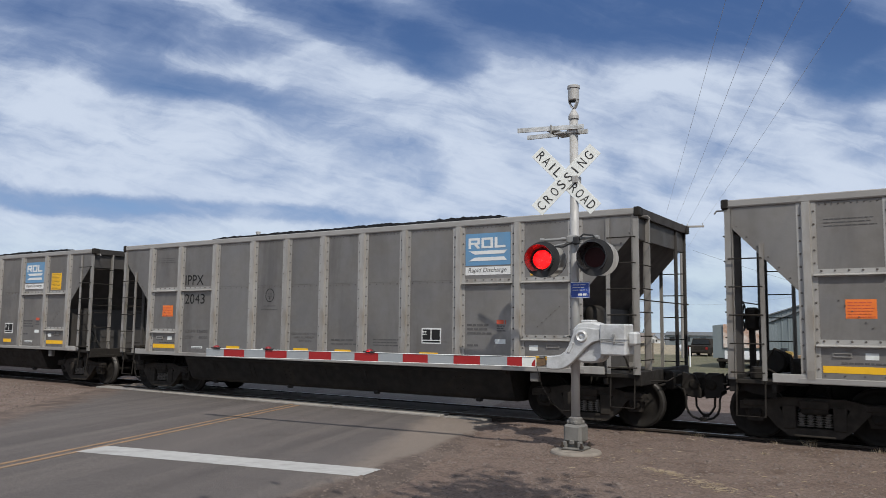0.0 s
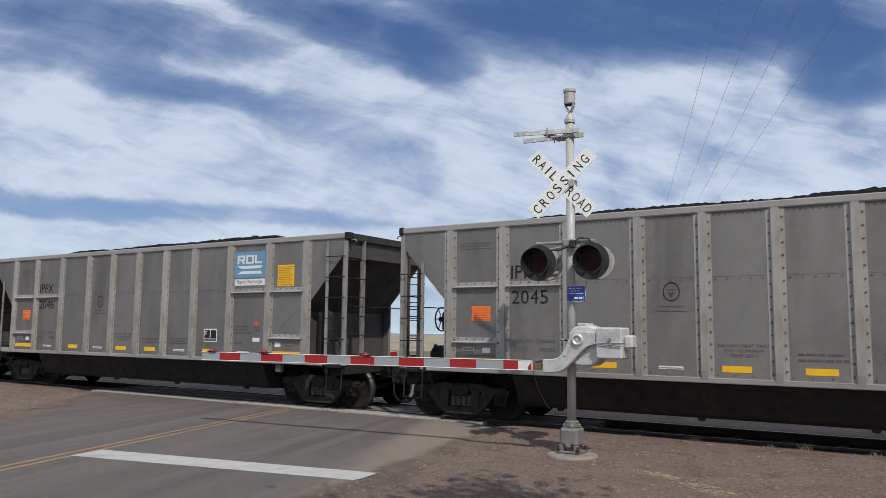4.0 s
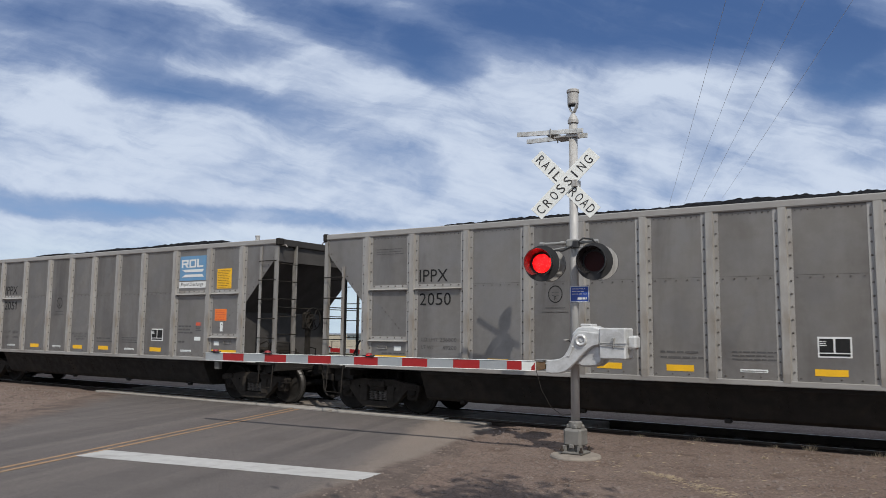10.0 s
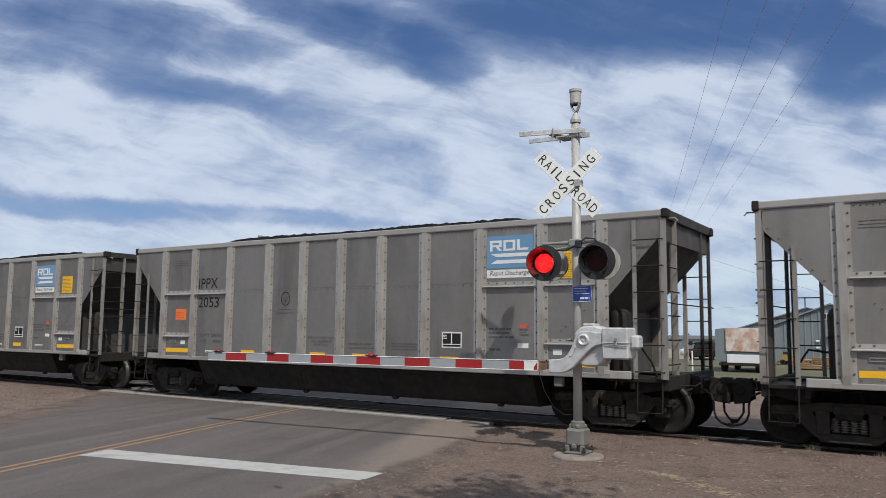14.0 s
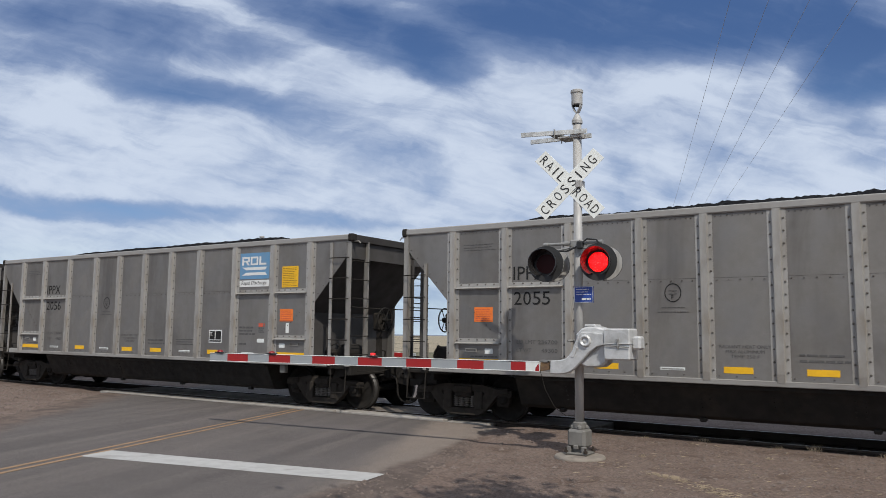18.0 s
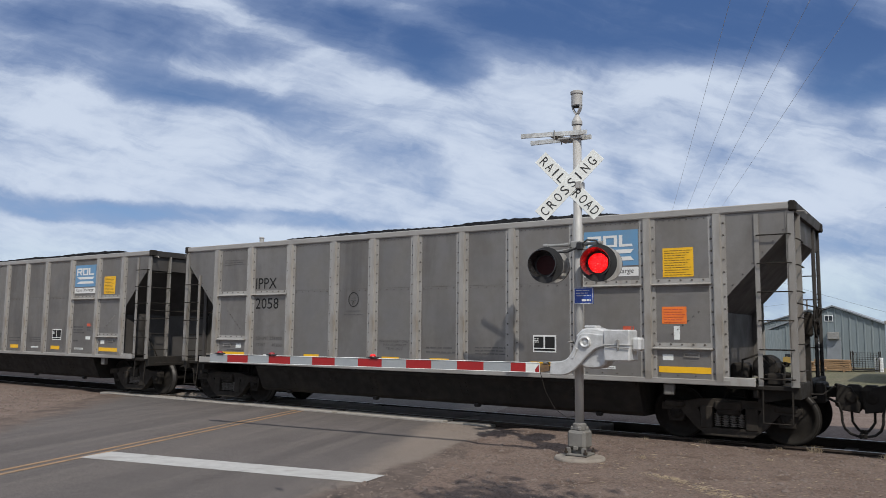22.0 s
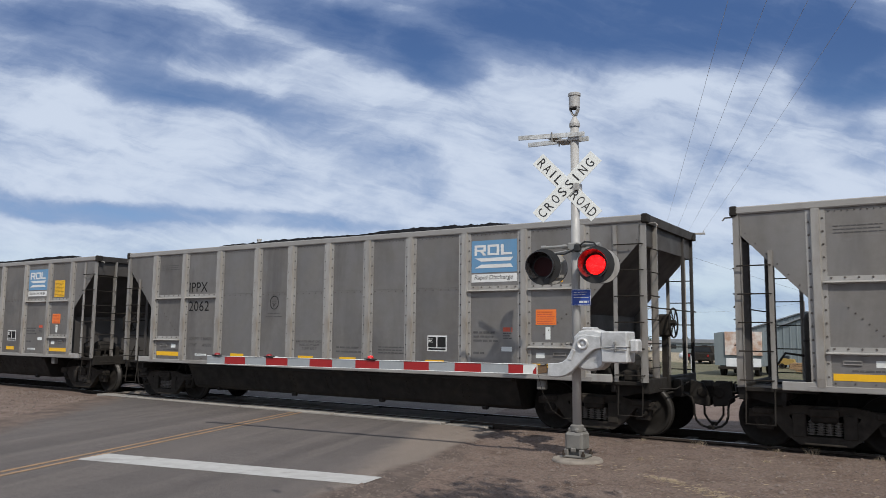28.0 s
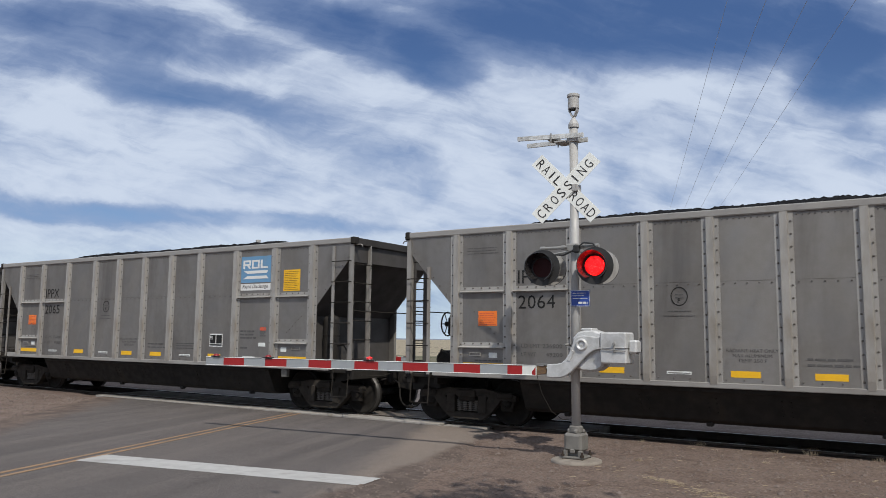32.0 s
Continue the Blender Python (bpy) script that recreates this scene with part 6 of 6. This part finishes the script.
def farmhouse(x, y):
    z = land(x, y)
    h = new("farmhouse")
    z -= 0.1
    tagged(h, "small white gabled farmhouse far across the field", "house")
    part("wall", Shape().prism([(x - 1.9, z), (x - 1.9, z + 1.9), (x, z + 3.6), (x + 1.9, z + 1.9), (x + 1.9, z)], y, y + 8, "y"), M["housewhite"], h)
    for k in (-1, 1):
        part("roof", Shape().prism([(x, z + 3.7), (x + k * 2.2, z + 1.75), (x + k * 2.2, z + 1.85), (x, z + 3.8)], y - 0.3, y + 8.3, "y"), M["roofing"], h)
    for dx in (-1.1, 1.1):
        w = part("window", Shape().box(x + dx - 0.3, x + dx + 0.3, y - 0.06, y, z + 0.8, z + 1.6, 0.01), M["glass"], h)
    part("door", Shape().box(x - 0.35, x + 0.35, y - 0.05, y, z, z + 1.7, 0.01), M["roofing"], h)


farmhouse(-88.0, 262.0)


def low_building(x, y, w, d, h, label, material):
    z = land(x, y)
    b = new("farm_building")
    tagged(b, label, "building", "far farm buildings")
    part("wall", Shape().box(x, x + w, y, y + d, z - 0.3, z + h), material, b)
    part("roof", Shape().prism([(x - 0.3, z + h), (x + w + 0.3, z + h), (x + w - 0.6, z + h + 0.9), (x + 0.6, z + h + 0.9)], y - 0.4, y + d + 0.4, "y"), M["roofing"], b)
    for i in range(int(w // 4)):
        part("window", Shape().box(x + 1.2 + i * 4, x + 2.6 + i * 4, y - 0.05, y, z + 1.0, z + 2.1, 0.01), M["glass"], b)
    part("door", Shape().box(x + 0.2, x + 1.1, y - 0.05, y, z, z + 2.0, 0.01), M["roofing"], b)


low_building(-62.0, 190.0, 14, 9, 2.6, "long low grey-blue building far across the field", M["siding"])
low_building(-150.0, 420.0, 22, 9, 3.0, "pale low building on the far plain", M["housewhite"])
low_building(-330.0, 380.0, 18, 9, 3.2, "grey barn on the far plain", M["siding"])


def leafy(name, label, x, y, height, crown, leaves, size, seed, category="tree", lean=(0, 0)):
    """A tree: tapered trunk, limbs, and a crown of many small leaf clumps with gaps."""
    rng = random.Random(seed)
    z = land(x, y)
    t = new(name)
    tagged(t, label, category, "trees")
    top = Vector((x + lean[0], y + lean[1], z + height))
    trunk = Shape()
    knots = [Vector((x, y, z - 0.2)).lerp(top, f) + Vector((rng.uniform(-1, 1), rng.uniform(-1, 1), 0)) * 0.02 * height * f for f in (0, 0.25, 0.5, 0.75, 0.95)]
    for i in range(4):
        trunk.tube(knots[i], knots[i + 1], height * 0.026 * (1 - 0.2 * i), height * 0.026 * (0.8 - 0.2 * i), 8)
    tips = []
    for i in range(14):
        a, up = rng.uniform(0, 6.283), rng.uniform(0.4, 0.95)
        root = knots[0].lerp(knots[4], up)
        tip = root + Vector((math.cos(a), math.sin(a), rng.uniform(0.15, 0.8))) * crown * rng.uniform(0.55, 1.0)
        trunk.tube(root, tip, height * 0.01, height * 0.003, 5)
        tips += [root.lerp(tip, f) for f in (0.55, 0.8, 1.0)]
    part("trunk", trunk, M["pole"], t)
    s = Shape()
    for i in range(leaves):
        c = tips[rng.randrange(len(tips))] + Vector((rng.gauss(0, 1), rng.gauss(0, 1), rng.gauss(0, 0.8))) * crown * 0.22
        d = Euler((rng.uniform(0, 6), rng.uniform(0, 6), rng.uniform(0, 6))).to_matrix()
        r = size * rng.uniform(0.6, 1.3)
        s.add([c + d @ Vector(v) * r for v in ((-1, 0, 0), (0, -0.45, 0.12), (1, 0, 0), (0, 0.45, 0.12))], ((0, 1, 2, 3),))
    tagged(part("crown", s, M["leaf"], t, "thin dark foliage"), kind="stuff")


leafy("shade_tree", "tall thin-leaved tree standing beside the road", 2.9, -13.0, 9.2, 2.2, 9000, 0.17, 5, lean=(-1.6, -0.4))
for i, (x, y, h) in enumerate(((-92.5, 268.0, 5.0), (-84.0, 268.0, 4.0), (-79.5, 270.0, 4.4), (-101.0, 272.0, 4.5), (-130.0, 330.0, 5.0), (-58.0, 240.0, 4.0))):
    leafy("field_tree", "small dark tree beside the far buildings", x, y, h, h * 0.32, 260, 0.3, 20 + i)


def ridge():
    """Low hills along the skyline."""
    s = Shape()
    n = 120
    for i in range(n + 1):
        a = radians(-85 + 110 * i / n)
        x, y = 3400 * math.sin(a), 3400 * math.cos(a)
        base = land(x, y) - 20
        h = 10 + 6 * max(0, noise.noise((i * 0.11, 0, 0))) + 3 * noise.noise((i * 0.5, 2, 0)) + 5 * math.exp(-((i - 88) / 9) ** 2)
        s.verts += [(x, y, base), (x * 1.01, y * 1.01, base + 20 + h - 6)]
    s.faces = [(2 * i, 2 * i + 2, 2 * i + 3, 2 * i + 1) for i in range(n)]
    thing("backdrop", "low blue-grey hills along the far skyline", "hills", kind="structure", shape=s, material=M["hill"])


ridge()


def fence():
    """A line of wire fence posts beyond the track."""
    f = new("wire_fence")
    tagged(f, "thin wire fence on dark posts beside the field", "fence")
    me = Shape().tube((0, 0, -0.2), (0, 0, 1.25), 0.05, 0.045, 6).mesh("post", M["pole"])
    pts = []
    for i in range(34):
        x, y = -75 + i * 4.0, 27 + i * 0.35
        if x > -14:
            break
        ob = part("post", me, None, f)
        ob.location = (x, y, land(x, y))
        pts.append(Vector((x, y, land(x, y))))
    for h in (0.5, 0.85, 1.2):
        part("wire", Shape().path([p + Vector((0, 0, h)) for p in pts], 0.006, 4), M["dusty"], f)


fence()

# ---- loose stones, straw and weeds on the ground ----
M["stone"] = surface("loose_stone", (0.17, 0.133, 0.112), 0.9, 0, (0.115, 0.088, 0.074), 7, 1.0, 0.3, 50, (0.085, 0.066, 0.056), 6.0)
M["straw"] = surface("dry_straw", (0.36, 0.29, 0.2), 0.9, 0, (0.24, 0.18, 0.115), 9, 0.8, 0.2, 50)


def off_road(x, y):
    e = x - LINE - ROAD.x / ROAD.y * y
    return e - 0.095 * y > 5.55 or e < -flare(y) - 0.1


def lie(x, y):
    """Height of the ground sheet between its half-metre knots, or of the drooping road edge over it."""
    i, j = math.floor(x * 2) / 2, math.floor(y * 2) / 2
    f, g = (x - i) * 2, (y - j) * 2
    z = (land(i, j) * (1 - f) + land(i + 0.5, j) * f) * (1 - g) + (land(i, j + 0.5) * (1 - f) + land(i + 0.5, j + 0.5) * f) * g
    e = x - LINE - ROAD.x / ROAD.y * y
    reach = 5.9 if e > 0 else wide(y)
    if abs(e) < reach and y < -1.21:
        z = max(z, GROUND - 0.09 * max(0.0, (abs(e) - reach + 0.7) / 0.7))
    return z


def scatter():
    rng = random.Random(11)
    s = Shape()
    made = 0
    while made < 12000:
        if made % 5 > 1:
            x, y = rng.uniform(-7.5, 1.0), rng.uniform(-9.5, -1.0)
        else:
            x, y = rng.uniform(-36, -14), -1.7 - 6.5 * rng.random() ** 1.6
        if not off_road(x, y) or math.hypot(x + 4.77, y + 3.62) < 0.42:
            continue
        made += 1
        r = (0.006 if made % 5 > 1 else 0.018) + (0.014 if x > -14 else 0.04) * rng.random() ** 3 + (0.022 if rng.random() < 0.012 else 0)
        z = lie(x, y)
        a = rng.uniform(0, 6)
        ring = [(x + r * rng.uniform(0.7, 1.2) * math.cos(a + k * 1.257), y + r * rng.uniform(0.7, 1.2) * math.sin(a + k * 1.257), z + r * rng.uniform(0.1, 0.35)) for k in range(5)]
        low = [(p[0], p[1], z - 0.015) for p in ring]
        s.add(ring + low + [(x, y, z + r * 0.75)], [(k, (k + 1) % 5, 10) for k in range(5)] + [(k, 5 + k, 5 + (k + 1) % 5, (k + 1) % 5) for k in range(5)])
    thing("gravel", "scattered small stones on the bare soil", "gravel", kind="stuff", shape=s, material=M["stone"])
    s = Shape()
    # windrows of straw, each about a line from one end to the other
    rows = (((-4.05, -4.2), (-3.5, -4.25), 0.05), ((-3.5, -4.3), (-3.0, -4.5), 0.06), ((-2.0, -4.15), (-1.5, -4.35), 0.07), ((-2.8, -4.65), (-2.3, -5.1), 0.1))
    for i in range(560):
        if i % 2:
            (ax, ay), (bx, by), w = rows[(i * 7) % len(rows)]
            f = rng.random()
            x, y = ax + (bx - ax) * f + rng.gauss(0, w), ay + (by - ay) * f + rng.gauss(0, w * 0.8)
        else:
            x, y = rng.uniform(-4.5, 0.5), rng.uniform(-8, -1.1)
        z = lie(x, y) + 0.004
        a, ln = rng.uniform(-0.9, 0.9), rng.uniform(0.03, 0.12)
        dx, dy = ln * math.cos(a), ln * math.sin(a)
        w = 0.0022
        s.add([(x - dy * w / ln, y + dx * w / ln, z), (x + dy * w / ln, y - dx * w / ln, z), (x + dx, y + dy, z + rng.uniform(0.0, 0.02)), (x + dx * 0.5, y + dy * 0.5, z + 0.012)], ((0, 1, 2, 3),))
    # weeds at the rail and between the stones
    for wx, wy, tall in ((-1.86, -0.98, 0.13), (-3.62, -0.95, 0.1), (-2.4, -1.0, 0.07), (-4.6, -1.1, 0.06), (-0.9, -1.0, 0.09), (-4.02, -3.0, 0.07), (-2.35, -2.1, 0.05)):
        w = Shape()
        for i in range(34):
            a, lean_out = rng.uniform(0, 6.28), rng.uniform(0.2, 1.0) * tall
            x, y = wx + rng.gauss(0, tall * 0.5), wy + rng.gauss(0, tall * 0.2)
            z, h = land(x, y) - 0.01, tall * rng.uniform(0.4, 1.1)
            dx, dy = math.cos(a) * lean_out, math.sin(a) * lean_out
            w.add([(x - 0.003, y, z), (x + 0.003, y, z), (x + dx * 0.5 + 0.002, y + dy * 0.5, z + h * 0.7), (x + dx, y + dy, z + h), (x + dx * 0.5 - 0.002, y + dy * 0.5, z + h * 0.7)], ((0, 1, 2, 3, 4),))
        thing("weed", "small dry weed growing in the gravelly soil", "weed", "weeds on the soil", shape=w, material=M["straw"])
    thing("straw", "scattered dry straw on the soil", "straw", kind="stuff", shape=s, material=M["straw"])


scatter()

# ---- what moves ----
# the rear end of the first full car, metres along the track, second by second
TRAVEL = (-19.21, -8.68, 1.84, 12.335, 22.85, 33.344, 43.804, 54.258, 64.723, 75.158, 85.422, 95.839, 106.248, 116.648, 127.041, 137.423, 147.8, 158.175, 168.54, 178.908, 189.28, 199.67, 210.066, 220.466, 230.885, 241.329, 251.726, 262.106, 272.507, 283.004, 293.48, 304.001, 314.51)


def travel(t):
    """Catmull-Rom between the one-second marks."""
    i = min(max(int(t), 0), len(TRAVEL) - 2)
    f = t - i
    p1, p2 = TRAVEL[i], TRAVEL[i + 1]
    p0 = TRAVEL[i - 1] if i else 2 * p1 - p2
    p3 = TRAVEL[i + 2] if i + 2 < len(TRAVEL) else 2 * p2 - p1
    return 0.5 * (2 * p1 + (p2 - p0) * f + (2 * p0 - 5 * p1 + 4 * p2 - p3) * f * f + (3 * p1 - p0 - 3 * p2 + p3) * f ** 3)


def motions():
    for k, (car, load) in enumerate(zip(CARS, LOADS)):
        lag = SPACING * (k - 1) - HALF
        rows = [(t / 2, pose(travel(t / 2) - lag, 0, 0)) for t in range(0, 65)]
        walk(car, rows)
        walk(load, rows)
        # the wheels roll while the car is at the crossing
        seen = [i for i in range(961) if -46 < travel(i / 30) - lag < 14]
        if not seen:
            continue
        turns = [(i / 30, math.degrees((travel(i / 30) - travel(seen[0] / 30)) / 0.457)) for i in seen]
        if turns[0][0] > 0:
            turns.insert(0, (0.0, 0.0))
        if turns[-1][0] < 32:
            turns.append((32.0, turns[-1][1]))
        for bogie in [c for c in car.children if c.name.startswith("truck")]:
            for ws in [c for c in bogie.children if c.name.startswith("wheelset")]:
                x = ws.location.x
                walk(ws, [(t, pose(x, 0, 0.455, 0, a, 0)) for t, a in turns])
    # the flashers: the lit disc comes to the front of its lens, and draws back behind it
    beat, first = 1.418, -0.24
    for ob, which, k in FLASHERS:
        on, off = (0.0, 0.51) if which == 0 else (0.565, 1.35)
        shown, hidden = (pose(0, k * 0.034, 0), pose(0, -k * 0.02, 0)) if k else (pose(0, 0, 0.022), pose(0, 0, 0))
        rows, state = [], None
        for i in range(961):
            phase = (i / 30 - first) % beat
            now = on <= phase < off
            if now != state or i == 960:
                if rows and rows[-1][0] < (i - 1) / 30:
                    rows.append(((i - 1) / 30, shown if state else hidden))
                rows.append((i / 30, shown if now else hidden))
                state = now
        walk(ob, rows)


motions()
